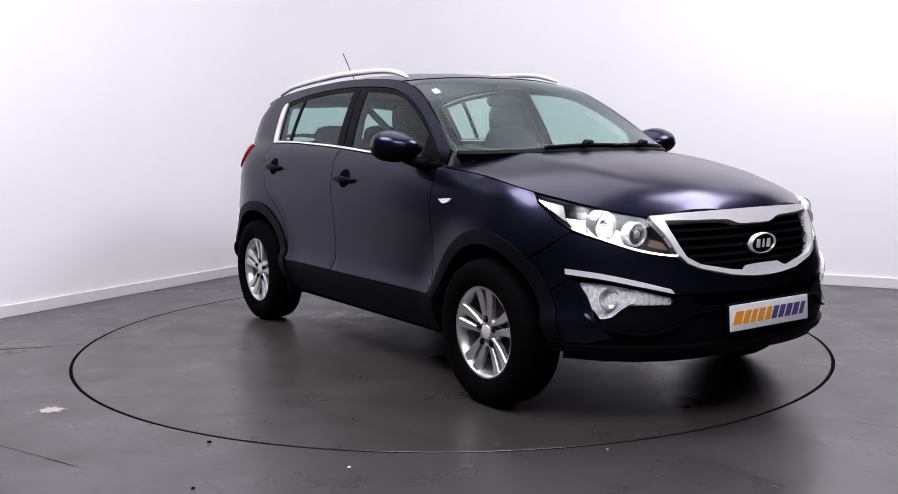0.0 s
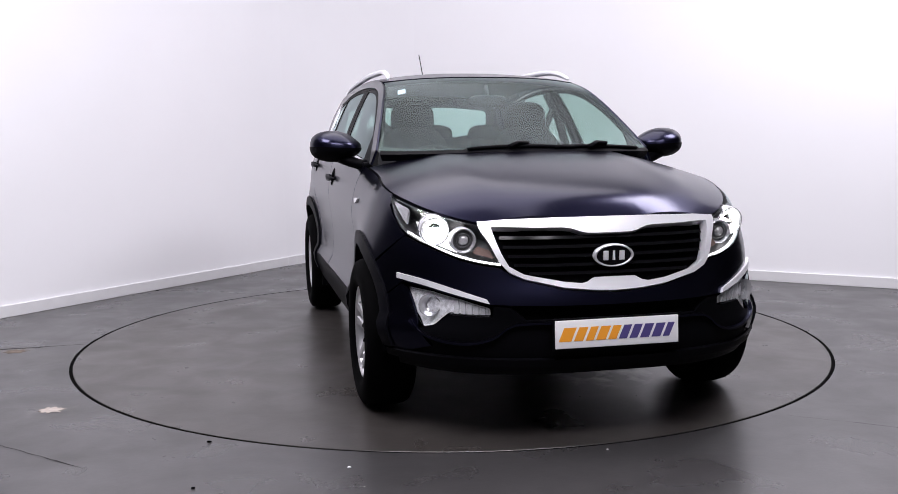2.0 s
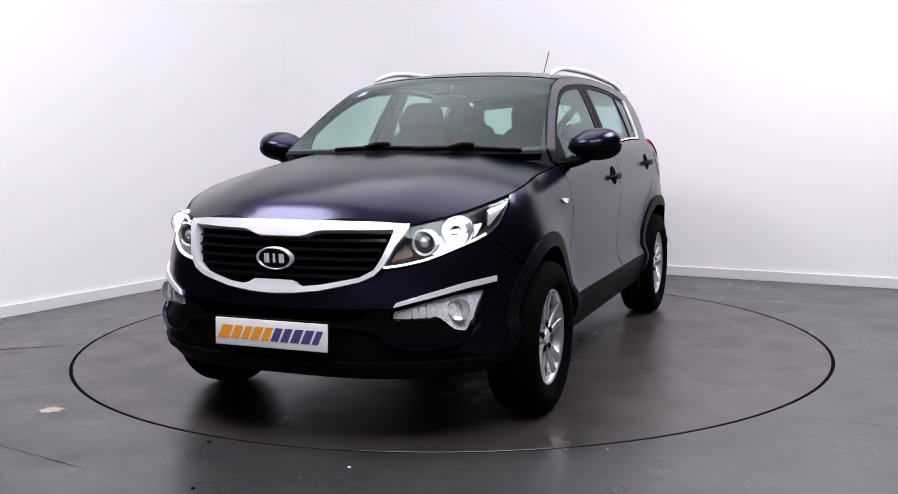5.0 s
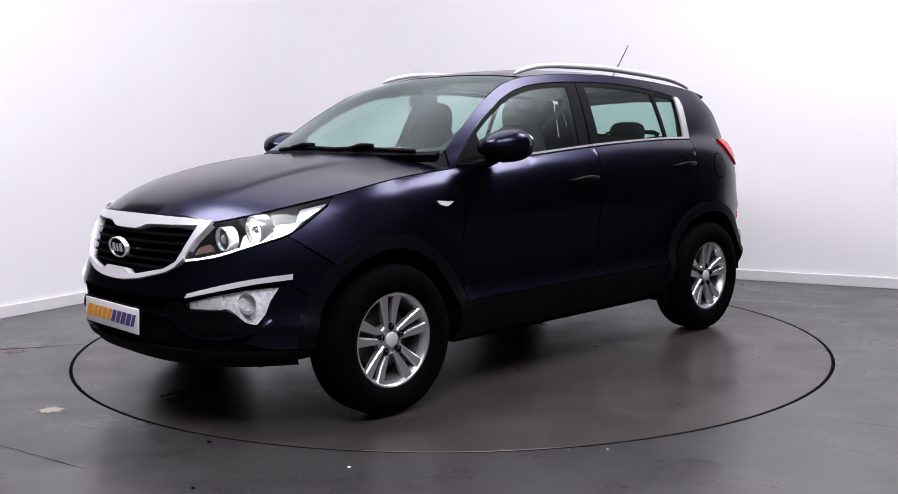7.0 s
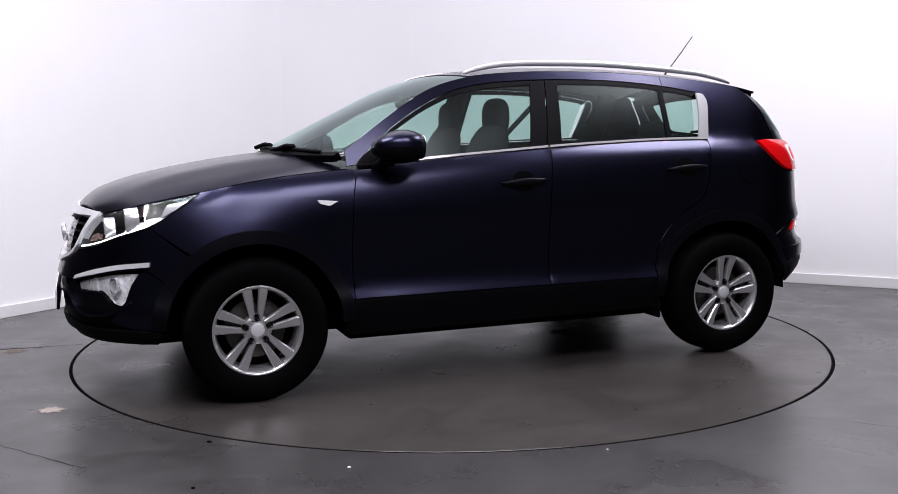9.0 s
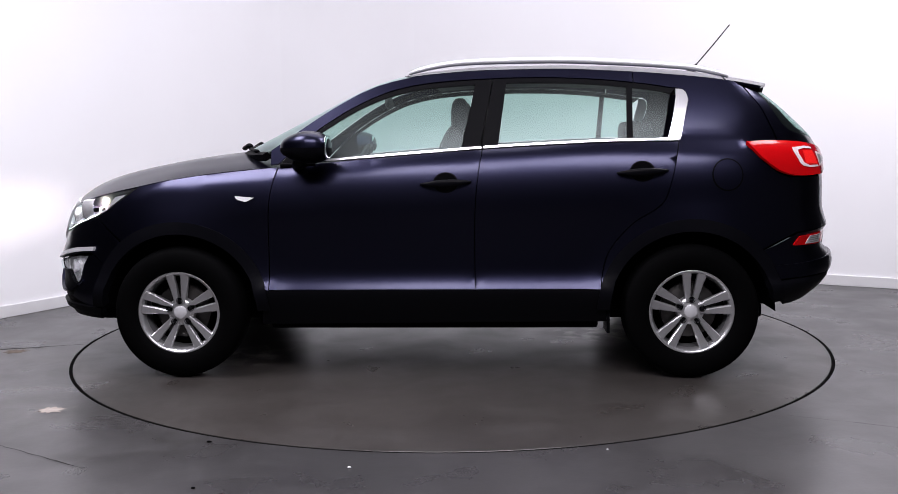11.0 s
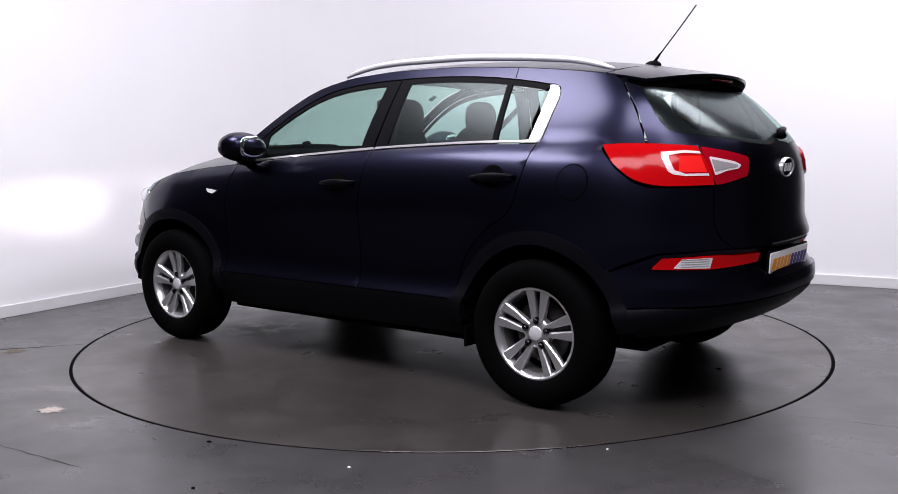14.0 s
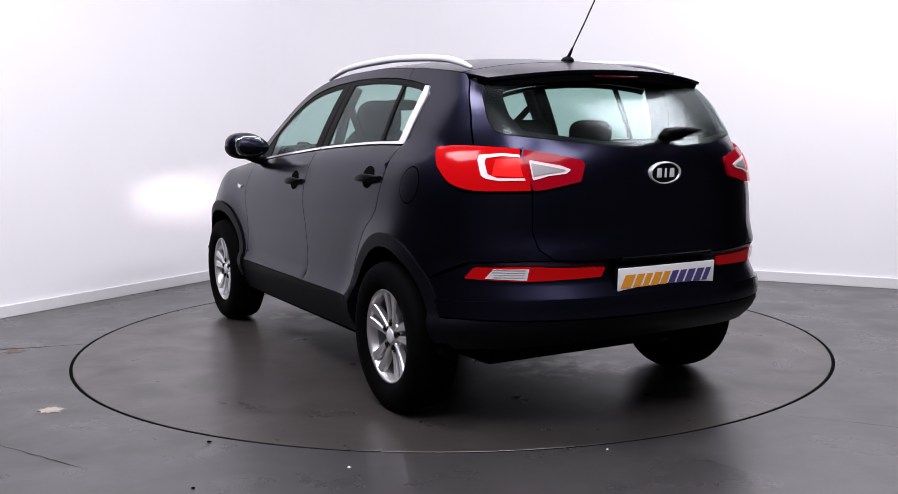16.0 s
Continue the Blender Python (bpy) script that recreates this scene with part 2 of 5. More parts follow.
def tube(bm, path, rx, ry=None, seg=8, up=(0, 0, 1)):
    """A closed sweep of an oval along a path; rx, ry may be functions of 0..1."""
    ry = ry or rx
    fx = rx if callable(rx) else (lambda s: rx)
    fy = ry if callable(ry) else (lambda s: ry)
    path = [Vector(p) for p in path]
    rings = []
    for i, p in enumerate(path):
        d = (path[min(i + 1, len(path) - 1)] - path[max(i - 1, 0)]).normalized()
        side = d.cross(Vector(up)).normalized()
        top = side.cross(d)
        s = i / (len(path) - 1)
        rings.append([bm.verts.new(p + side * math.cos(2 * math.pi * k / seg) * fx(s) + top * math.sin(2 * math.pi * k / seg) * fy(s)) for k in range(seg)])
    for A, B in zip(rings, rings[1:]):
        for k in range(seg):
            bm.faces.new((A[k], A[(k + 1) % seg], B[(k + 1) % seg], B[k]))
    bm.faces.new(rings[0][::-1])
    bm.faces.new(rings[-1])
    bmesh.ops.recalc_face_normals(bm, faces=bm.faces[:])
    return bm


def blob(bm, centre, size, power=2.5, nu=24, nv=14, shape=None):
    """A rounded box (superellipsoid); shape(v) may bend it."""
    def sp(c):
        return math.copysign(abs(c) ** (2 / power), c)
    grid = []
    for j in range(nv + 1):
        b = -math.pi / 2 + math.pi * j / nv
        row = []
        for i in range(nu):
            a = 2 * math.pi * i / nu
            v = Vector((sp(math.cos(b)) * sp(math.cos(a)) * size[0], sp(math.cos(b)) * sp(math.sin(a)) * size[1], sp(math.sin(b)) * size[2]))
            if shape:
                v = shape(v)
            row.append(bm.verts.new(v + Vector(centre)))
        grid.append(row)
    for A, B in zip(grid, grid[1:]):
        for i in range(nu):
            bm.faces.new((A[i], A[(i + 1) % nu], B[(i + 1) % nu], B[i]))
    bmesh.ops.remove_doubles(bm, verts=bm.verts[:], dist=1e-5)
    return bm


class Curve:
    """A smooth curve through a few (position, value) pairs, without overshoot."""
    def __init__(self, *pairs):
        pairs = sorted(pairs)
        self.x = [p[0] for p in pairs]
        self.y = [p[1] for p in pairs]
        n = len(pairs)
        d = [(self.y[i + 1] - self.y[i]) / (self.x[i + 1] - self.x[i]) for i in range(n - 1)]
        self.m = [d[0]] + [0 if d[i - 1] * d[i] <= 0 else 2 * d[i - 1] * d[i] / (d[i - 1] + d[i]) for i in range(1, n - 1)] + [d[-1]]

    def __call__(self, v):
        x, y, m = self.x, self.y, self.m
        if v <= x[0]:
            return y[0] + m[0] * (v - x[0])
        if v >= x[-1]:
            return y[-1] + m[-1] * (v - x[-1])
        i = 0
        while v > x[i + 1]:
            i += 1
        h = x[i + 1] - x[i]
        t = (v - x[i]) / h
        return ((1 + 2 * t) * (1 - t) ** 2 * y[i] + t * (1 - t) ** 2 * h * m[i] + t * t * (3 - 2 * t) * y[i + 1] + t * t * (t - 1) * h * m[i + 1])


def bend(pts, n=6):
    """A smooth open curve through points of the plane."""
    pts = [Vector(p) for p in pts]
    out = []
    for i in range(len(pts) - 1):
        p0, p1, p2, p3 = pts[max(i - 1, 0)], pts[i], pts[i + 1], pts[min(i + 2, len(pts) - 1)]
        for k in range(n):
            t = k / n
            out.append(0.5 * ((2 * p1) + (p2 - p0) * t + (2 * p0 - 5 * p1 + 4 * p2 - p3) * t * t + (3 * p1 - p0 - 3 * p2 + p3) * t ** 3))
    out.append(pts[-1])
    return [tuple(p) for p in out]


def rounded(pts, r=0.02, n=4):
    """A closed outline with its corners rounded off."""
    out = []
    k = len(pts)
    for i in range(k):
        a, b, c = Vector(pts[i - 1]), Vector(pts[i]), Vector(pts[(i + 1) % k])
        da, dc = (a - b), (c - b)
        ra, rc = min(r, da.length * 0.45), min(r, dc.length * 0.45)
        p, q = b + da.normalized() * ra, b + dc.normalized() * rc
        for j in range(n + 1):
            t = j / n
            out.append(tuple(p * (1 - t) ** 2 + b * 2 * t * (1 - t) + q * t * t))
    return out


def dense(pts, step=0.03):
    out = []
    for i in range(len(pts)):
        a, b = Vector(pts[i]), Vector(pts[(i + 1) % len(pts)])
        n = max(1, int((b - a).length / step))
        if (b - a).length < 1e-6:
            continue
        out += [tuple(a + (b - a) * k / n) for k in range(n)]
    return out


def area_of(poly):
    return sum(poly[i - 1][0] * poly[i][1] - poly[i][0] * poly[i - 1][1] for i in range(len(poly))) / 2


def inside(p, poly):
    hit = False
    for i in range(len(poly)):
        a, b = poly[i - 1], poly[i]
        if (a[1] > p[1]) != (b[1] > p[1]) and p[0] < a[0] + (p[1] - a[1]) * (b[0] - a[0]) / (b[1] - a[1]):
            hit = not hit
    return hit


def sheet(bm, chart, outline, step=(0.04, 0.04), off=0.0, edge=0.012, gap=0.0025, side=1, face=True):
    """A panel: the outline's inside, laid on the curved surface chart(u, v), with turned-in edges."""
    poly = dense(outline, min(0.025, min(step)))
    if area_of(poly) < 0:
        poly = poly[::-1]
    n = len(poly)
    if gap:
        moved = []
        for i in range(n):
            a, b, c = Vector(poly[i - 1]), Vector(poly[i]), Vector(poly[(i + 1) % n])
            d = (c - a)
            d = d.normalized() if d.length > 1e-9 else Vector((1, 0))
            moved.append((b.x - d.y * gap, b.y + d.x * gap))
        poly = moved
    e = 0.003

    def normal_at(u, v):
        nn = (Vector(chart(u + e, v)) - Vector(chart(u - e, v))).cross(Vector(chart(u, v + e)) - Vector(chart(u, v - e)))
        return nn.normalized() if nn.length > 1e-12 else Vector((0, 0, 1))
    us, vs = [p[0] for p in poly], [p[1] for p in poly]
    cu, cv = sum(us) / n, sum(vs) / n
    mid = Vector(chart(cu, cv))
    sign = 1 if normal_at(cu, cv).dot(mid - Vector((0, mid.y * 0.55, 0.75))) > 0 else -1
    flip = (sign < 0) != (side < 0)

    def place(u, v, o):
        p = Vector(chart(u, v))
        if o:
            p = p + normal_at(u, v) * sign * o
        return (p.x * side, p.y, p.z)
    if face:
        pts = [Vector(p) for p in poly]
        low = 0.35 * min(step)
        for i in range(math.floor(min(us) / step[0]), math.ceil(max(us) / step[0]) + 1):
            for j in range(math.floor(min(vs) / step[1]), math.ceil(max(vs) / step[1]) + 1):
                p = (i * step[0], j * step[1])
                if inside(p, poly) and min((p[0] - a[0]) ** 2 + (p[1] - a[1]) ** 2 for a in poly) > low * low:
                    pts.append(Vector(p))
        got = geometry.delaunay_2d_cdt(pts, [(i, (i + 1) % n) for i in range(n)], [], 1, 1e-6)
        verts = [bm.verts.new(place(p.x, p.y, off)) for p in got[0]]
        for f in got[2]:
            if not inside(sum((got[0][k] for k in f), Vector((0, 0))) / len(f), poly):
                continue
            f = [verts[k] for k in f]
            try:
                bm.faces.new(f[::-1] if flip else f).smooth = True
            except ValueError:
                pass
    if edge:
        ring = []
        for u, v in poly:
            ring.append((bm.verts.new(place(u, v, off)), bm.verts.new(place(u, v, off - edge))))
        for i in range(n):
            A, B = ring[i - 1], ring[i]
            f = (A[0], A[1], B[1], B[0])
            bm.faces.new(f[::-1] if flip else f)
    return bm


# ---------------------------------------------------------------- the room
def build_room():
    cx, cy, R, seg = 0.0, 0.0, 2.2302, 128
    bm = bmesh.new()
    inner = [bm.verts.new((R * math.cos(2 * math.pi * i / seg), R * math.sin(2 * math.pi * i / seg), 0)) for i in range(seg)]
    low = [bm.verts.new((v.co.x, v.co.y, -0.06)) for v in inner]
    outer = []
    for i in range(seg):
        a = 2 * math.pi * i / seg
        d = Vector((math.cos(a), math.sin(a), 0))
        outer.append(bm.verts.new(d * 15))
    for i in range(seg):
        j = (i + 1) % seg
        bm.faces.new((inner[i], outer[i], outer[j], inner[j]))
        bm.faces.new((inner[i], inner[j], low[j], low[i]))
    tagged(part("floor", bm, FLOOR, smooth=False), "worn grey painted concrete workshop floor with pale scuffs", "floor", kind="structure")
    bm = bmesh.new()
    bmesh.ops.create_circle(bm, cap_ends=True, segments=64, radius=R + 0.2, matrix=Matrix.Translation((0, 0, -0.07)))
    tagged(part("turntable_pit", bm, PIT, smooth=False), "dark pit below the turntable gap", "pit", kind="structure")

    W = 11.0
    m = Matrix.Translation(CORNER) @ Matrix(((-DL.x, DR.x, 0), (-DL.y, DR.y, 0), (0, 0, 1))).to_4x4()
    # in the wall frame: -x runs along the left wall, +y along the right wall

    def wall(name, lo, hi, mat, label, bevel=0.0):
        b = bmesh.new()
        box(b, lo, hi, bevel)
        bmesh.ops.transform(b, matrix=m, verts=b.verts[:])
        bmesh.ops.recalc_face_normals(b, faces=b.faces[:])
        ob = part(name, b, mat, smooth=False)
        return tagged(ob, label, name.split("_")[0], kind="structure")
    r = 0.9
    wall("wall_left", (-4.25, -0.2, 0), (-r, 0, ROOM_H), WALL_PAINT, "smooth white painted studio wall")
    wall("wall_right", (0, r, 0), (0.2, 5.7, ROOM_H), WALL_PAINT, "smooth white painted studio wall")
    # unseen black ends, added to keep white wall out of the door reflections
    wall("wall_left_end", (-W, -0.2, 0), (-4.25, -0.003, ROOM_H), DARK_END, "unseen black wall added to darken the car's reflections")
    wall("wall_right_end", (0.003, 5.7, 0), (0.2, W, ROOM_H), DARK_END, "unseen black wall added to darken the car's reflections")
    # added walls close the room out of view; their dark tone steers reflections
    wall("wall_front", (-W - 0.2, -0.2, 0), (-W, W, ROOM_H), BACK_WALL, "unseen grey wall behind the viewer, kept dark for the reflections")
    wall("wall_side", (-W, W, 0), (0.2, W + 0.2, ROOM_H), BACK_WALL, "unseen grey wall behind the viewer, kept dark for the reflections")
    wall("ceiling", (-W - 0.2, -0.2, ROOM_H), (0.2, W + 0.2, ROOM_H + 0.1), CEILING, "off-white suspended ceiling")
    wall("baseboard_left", (-4.25, 0.0, 0), (-r, 0.018, 0.085), SKIRTING, "white painted skirting board", 0.004)
    wall("baseboard_right", (-0.018, r, 0), (0.0, 5.7, 0.085), SKIRTING, "white painted skirting board", 0.004)

    # rounded inner corner between the two walls
    bm = bmesh.new()
    rows = []
    for i in range(13):
        t = i / 12
        p = room(r * (1 - t) ** 2, r * t * t)
        rows.append([bm.verts.new((p.x, p.y, z)) for z in (0, ROOM_H)] )
    for A, B in zip(rows, rows[1:]):
        bm.faces.new((A[0], A[1], B[1], B[0])).smooth = True
    tagged(part("wall_corner", bm, WALL_PAINT, smooth=False), "rounded white inner corner of the studio", "wall", kind="structure")
    bm = bmesh.new()
    rows = []
    for i in range(13):
        t = i / 12
        p, q = room(r * (1 - t) ** 2, r * t * t), room(r * (1 - t) ** 2 + 0.018 * t, r * t * t + 0.018 * (1 - t))
        rows.append([bm.verts.new(v) for v in ((p.x, p.y, 0.085), (q.x, q.y, 0.085), (q.x, q.y, 0.0))])
    for A, B in zip(rows, rows[1:]):
        for k in (0, 1):
            bm.faces.new((A[k], A[k + 1], B[k + 1], B[k]))
    bmesh.ops.recalc_face_normals(bm, faces=bm.faces[:])
    tagged(part("baseboard_corner", bm, SKIRTING, smooth=False), "white painted skirting board", "baseboard", kind="structure")
    bm = bmesh.new()
    lathe(bm, [(0, 0.0), (2.0, 0.0), (R - 0.0200, 0.0), (R - 0.0185, -0.002), (R - 0.0185, -0.05), (0, -0.05)], seg=128)
    disc = tagged(part("turntable", bm, DISC, smooth=False), "round grey floor-level turntable with scuffed paint", "turntable")
    # black strip added in the gap so that it always looks shaded
    bm = bmesh.new()
    lathe(bm, [(R - 0.0182, -0.002), (R - 0.0008, -0.002), (R - 0.0008, -0.04), (R - 0.0182, -0.04), (R - 0.0182, -0.002)], seg=128)
    part("gap_fill", bm, PIT, disc, "black filler strip standing in for the shade in the turntable gap")
    # cracks: thin wandering lines of broken paint, dark filler just above the floor
    rnd = random.Random(5)
    for ax, ay, bx, by, wide in ((-1.90, -2.055, -1.395, -2.375, 0.0034), (1.48, -1.765, 2.3, -2.16, 0.0026), (-3.1, -0.37, -2.25, -0.14, 0.011)):
        bm = bmesh.new()
        a, b = Vector((ax, ay, 0.0012)), Vector((bx, by, 0.0012))
        side = Vector((ay - by, bx - ax, 0)).normalized()
        n, last, wander = 22, None, 0.0
        for i in range(n + 1):
            wander += rnd.uniform(-0.003, 0.003)
            p = a.lerp(b, i / n) + side * wander
            h = wide * rnd.uniform(0.25, 1.0) * (0.3 + min(i, n - i) / n * 1.4)
            pair = (bm.verts.new(p + side * h), bm.verts.new(p - side * h))
            if last:
                bm.faces.new((last[0], last[1], pair[1], pair[0]))
            last = pair
        bmesh.ops.recalc_face_normals(bm, faces=bm.faces[:])
        tagged(part("floor_crack", bm, CRACK, smooth=False), "thin dark crack in the grey floor paint", "crack", kind="structure")
    # ragged spots where the paint has come off
    for x, y, rx, ry, mat, label, spikes in ((-1.868, -1.566, 0.070, 0.062, BARE, "ragged pale spot of bare floor", 9), (-2.59, -0.325, 0.075, 0.07, OLD_BARE, "worn ochre spot of bare floor", 7)):
        bm = bmesh.new()
        rim = []
        for i in range(60):
            t = 2 * math.pi * i / 60
            f = 0.72 + 0.22 * math.sin(spikes * t + 1.3) * rnd.uniform(0.2, 1.0) + rnd.uniform(-0.07, 0.07)
            if abs(t - 0.35) < 0.22 or abs(t - 5.75) < 0.18:
                f *= 1.45
            rim.append(bm.verts.new((x + rx * f * math.cos(t), y + ry * f * math.sin(t), 0.0014)))
        hub = bm.verts.new((x, y, 0.0014))
        for i in range(60):
            bm.faces.new((hub, rim[i], rim[(i + 1) % 60]))
        tagged(part("bare_spot", bm, mat, smooth=False), label, "floor spot", kind="structure")
    for name, x, y, r, mat, label in (("paint_chip", -0.396, -2.386, 0.008, WHITE_PLATE, "tiny white chip lying on the grey floor"),
                                      ("paint_chip", 0.611, -2.21, 0.005, WHITE_PLATE, "tiny white chip lying on the grey floor"),
                                      ("dirt_crumb", -1.007, -2.06, 0.011, PIT, "tiny dark crumb lying on the grey floor"),
                                      ("dirt_crumb", -0.935, -2.583, 0.008, PIT, "tiny dark crumb lying on the grey floor"),
                                      ("dirt_crumb", -2.417, 1.908, 0.016, PIT, "tiny dark crumb lying on the grey floor")):
        bm = bmesh.new()
        blob(bm, (x, y, 0.003), (r, r * 0.6, 0.004), 2, 8, 6)
        tagged(part(name, bm, mat), label, "debris")
    return disc


# ---------------------------------------------------------------- the car's surfaces
# car space: x to its right, y ahead, z up, the origin on the ground between the axles
Y0 = 1.3
ZB = Curve((2.1, 0.862), (1.99, 0.893), (1.84, 0.932), (1.7, 0.965), (1.564, 0.992), (1.37, 1.03), (1.11, 1.065), (0.8, 1.092), (0.57, 1.112),
           (0.1, 1.148), (-0.5, 1.186), (-1.1, 1.205), (-1.6, 1.2), (-2.15, 1.17))
XB = Curve((2.0, 0.80), (1.5, 0.80), (1.1, 0.775), (0.8, 0.775), (0.3, 0.783), (-0.25, 0.776), (-0.6, 0.773), (-1.3, 0.765), (-2.2, 0.76))
WZ = Curve((0.2, 0.80), (0.27, 0.845), (0.36, 0.874), (0.43, 0.890), (0.465, 0.889), (0.505, 0.862), (0.6, 0.852), (0.75, 0.860), (0.9, 0.875), (1.2, 0.872))
YF = Curve((0.2, 2.06), (0.26, 2.12), (0.33, 2.16), (0.42, 2.182), (0.52, 2.19), (0.575, 2.200), (0.62, 2.188), (0.68, 2.165), (0.73, 2.152), (0.8, 2.132), (0.9, 2.085), (0.95, 2.045),
           (1.0, 1.95), (1.05, 1.8))
YR = Curve((0.25, -1.93), (0.33, -2.00), (0.39, -2.075), (0.44, -2.14), (0.49, -2.185), (0.55, -2.205), (0.60, -2.195), (0.63, -2.165), (0.67, -2.150), (0.72, -2.158), (0.75, -2.182), (0.79, -2.170), (0.86, -2.152), (0.95, -2.152), (1.08, -2.145),
           (1.18, -2.12), (1.22, -2.085), (1.3, -1.995), (1.4, -1.86), (1.46, -1.775), (1.52, -1.70), (1.58, -1.62))
NR = Curve((0.3, 3.0), (1.15, 3.0), (1.3, 4.5), (1.45, 8.0), (1.6, 8.0))
MX, NF, SPAN = 2.6, 2.5, 0.85


def smooth(v, a, b):
    t = min(1, max(0, (v - a) / (b - a)))
    return t * t * (3 - 2 * t)


def width(y, z):
    """Half the car's width, before its ends round off."""
    zb, xb = ZB(y), XB(y)
    if z > zb:
        d = z - zb
        return xb - 0.36 * d - 0.30 * d * d
    w = WZ(z)
    low = smooth(z, 0.95, 0.7)
    w += 0.030 * low * smooth(abs(y), 0.95, 1.5)
    r = math.hypot(abs(y) - 1.32, z - 0.34)
    w += 0.018 * math.exp(-((r - 0.43) / 0.10) ** 2) * smooth(z, 0.25, 0.45)
    k = min((zb - z) / 0.27, 1)
    return xb + (w - xb) * max(0, 1 - (1 - k) ** 1.8) ** (1 / 1.8)


def corner(phi, n):
    """Where the ray at the angle phi meets the rounded end |x|^MX + |y|^n = 1."""
    c, s = max(1e-6, math.cos(phi)), abs(math.sin(phi))
    r = 1.0
    for _ in range(7):
        f = (r * s) ** MX + (r * c) ** n - 1
        d = (MX * (r * s) ** MX + n * (r * c) ** n) / r
        r -= f / d
    return r * c, math.copysign(r * s, math.sin(phi))


def body(u, z):
    """The outer skin: u runs along the left side (as y), round the front and the back to the right."""
    if u > Y0:
        c, s = corner(math.pi / 2 - (u - Y0) / SPAN, NF)
        y = Y0 + (YF(z) - Y0) * c
    elif u < -Y0:
        c, s = corner(math.pi / 2 - (-Y0 - u) / SPAN, NR(z))
        y = -Y0 + (YR(z) + Y0) * c
    else:
        return (-width(u, z), u, z)
    return (-width(y, z) * s, y, z)


UF = Y0 + SPAN * math.pi / 2
UR = -UF


def P(y, z):
    """Chart place of a point of the left side, by y."""
    if abs(y) <= Y0:
        return (y, z)
    if y > 0:
        t = min(1, (y - Y0) / (YF(z) - Y0))
        return (Y0 + SPAN * (math.pi / 2 - math.atan2((1 - t ** NF) ** (1 / MX), t)), z)
    t = min(1, (y + Y0) / (YR(z) + Y0))
    return (-Y0 - SPAN * (math.pi / 2 - math.atan2((1 - t ** NR(z)) ** (1 / MX), t)), z)


def by_x(x, z, front):
    """Chart place of a point of the front or the back, by x (left is negative)."""
    lo, hi = 0.0, math.pi / 2
    for _ in range(40):
        a = (lo + hi) / 2
        u = (Y0 + SPAN * (math.pi / 2 - a)) * (1 if front else -1)
        if -body(u, z)[0] < abs(x):
            lo = a
        else:
            hi = a
    a = math.copysign(lo, -x)
    return ((Y0 + SPAN * (math.pi / 2 - a)) * (1 if front else -1), z)


def F(x, z):
    return by_x(x, z, True)


def R(x, z):
    return by_x(x, z, False)


def both(pts, put):
    """A symmetric outline from the points of its left half (x >= 0 is mirrored), top centre first."""
    return [put(-x, z) for x, z in pts] + [put(x, z) for x, z in reversed(pts)]


# bonnet, windscreen and roof
HC = Curve((2.09, 0.895), (2.06, 0.935), (2.0, 0.983), (1.9, 1.024), (1.8, 1.053), (1.66, 1.084), (1.48, 1.117), (1.29, 1.145), (1.1, 1.166), (0.9, 1.185))


def bonnet(q, y):
    zb = ZB(y)
    t = min(1, max(0, (y - Y0) / (YF(zb) - Y0)))
    xe = XB(y) * max(0.0, 1 - t ** NF) ** (1 / MX)
    if y > 1.97:
        xe = max(xe, 0.51 - 0.9 * (y - 1.97))
    x = q * xe
    z = zb + (HC(y) - zb) * (1 - abs(q) ** 2.6)
    z += 0.010 * math.exp(-((abs(x) - 0.45) / 0.07) ** 2) * smooth(y, 2.0, 1.6)
    return (x, y, z)


ZT = Curve((1.0, 1.085), (0.85, 1.175), (0.7, 1.280), (0.5, 1.410), (0.3, 1.510), (0.12, 1.555), (0.0, 1.570), (-0.3, 1.588), (-0.6, 1.590), (-1.0, 1.572),
           (-1.4, 1.536), (-1.6, 1.508), (-1.75, 1.48))
ZC = Curve((1.12, 1.165), (0.7, 1.372), (0.22, 1.578), (0.1, 1.600), (0.0, 1.612), (-0.3, 1.633), (-0.6, 1.638), (-1.0, 1.628), (-1.4, 1.596), (-1.6, 1.566), (-1.85, 1.520))


def half_roof(y):
    yy = max(y, -1.3)
    d = ZT(y) - ZB(yy)
    w = XB(yy) - 0.36 * d - 0.30 * d * d
    return w * (1 - 0.35 * max(0, -1.3 - y) ** 2 - (0.10 * max(0, -1.6 - y)))


def roof(q, y):
    zt = ZT(y)
    return (q * half_roof(y), y, zt + (ZC(y) - zt) * (1 - abs(q) ** 2.4))


def arch(yc, r, a0, a1, n=14, zc=0.34, squash=1.0):
    return [(yc + r * math.cos(radians(a0 + (a1 - a0) * i / n)), zc + r * squash * math.sin(radians(a0 + (a1 - a0) * i / n))) for i in range(n + 1)]


def on_side(pts):
    return [P(*p) for p in pts]


# shared lines of the left side, (y, z)
DOOR_FRONT = bend([(0.845, 0.46), (0.845, 0.75), (0.832, 0.95), (0.80, 1.088)])
DOOR_MID = bend([(-0.222, 0.46), (-0.222, 0.80), (-0.235, 1.0), (-0.262, 1.172)])
DOOR_REAR = bend([(-0.86, 0.46), (-0.90, 0.64), (-1.02, 0.79), (-1.155, 0.88), (-1.205, 0.97), (-1.262, 1.203)])
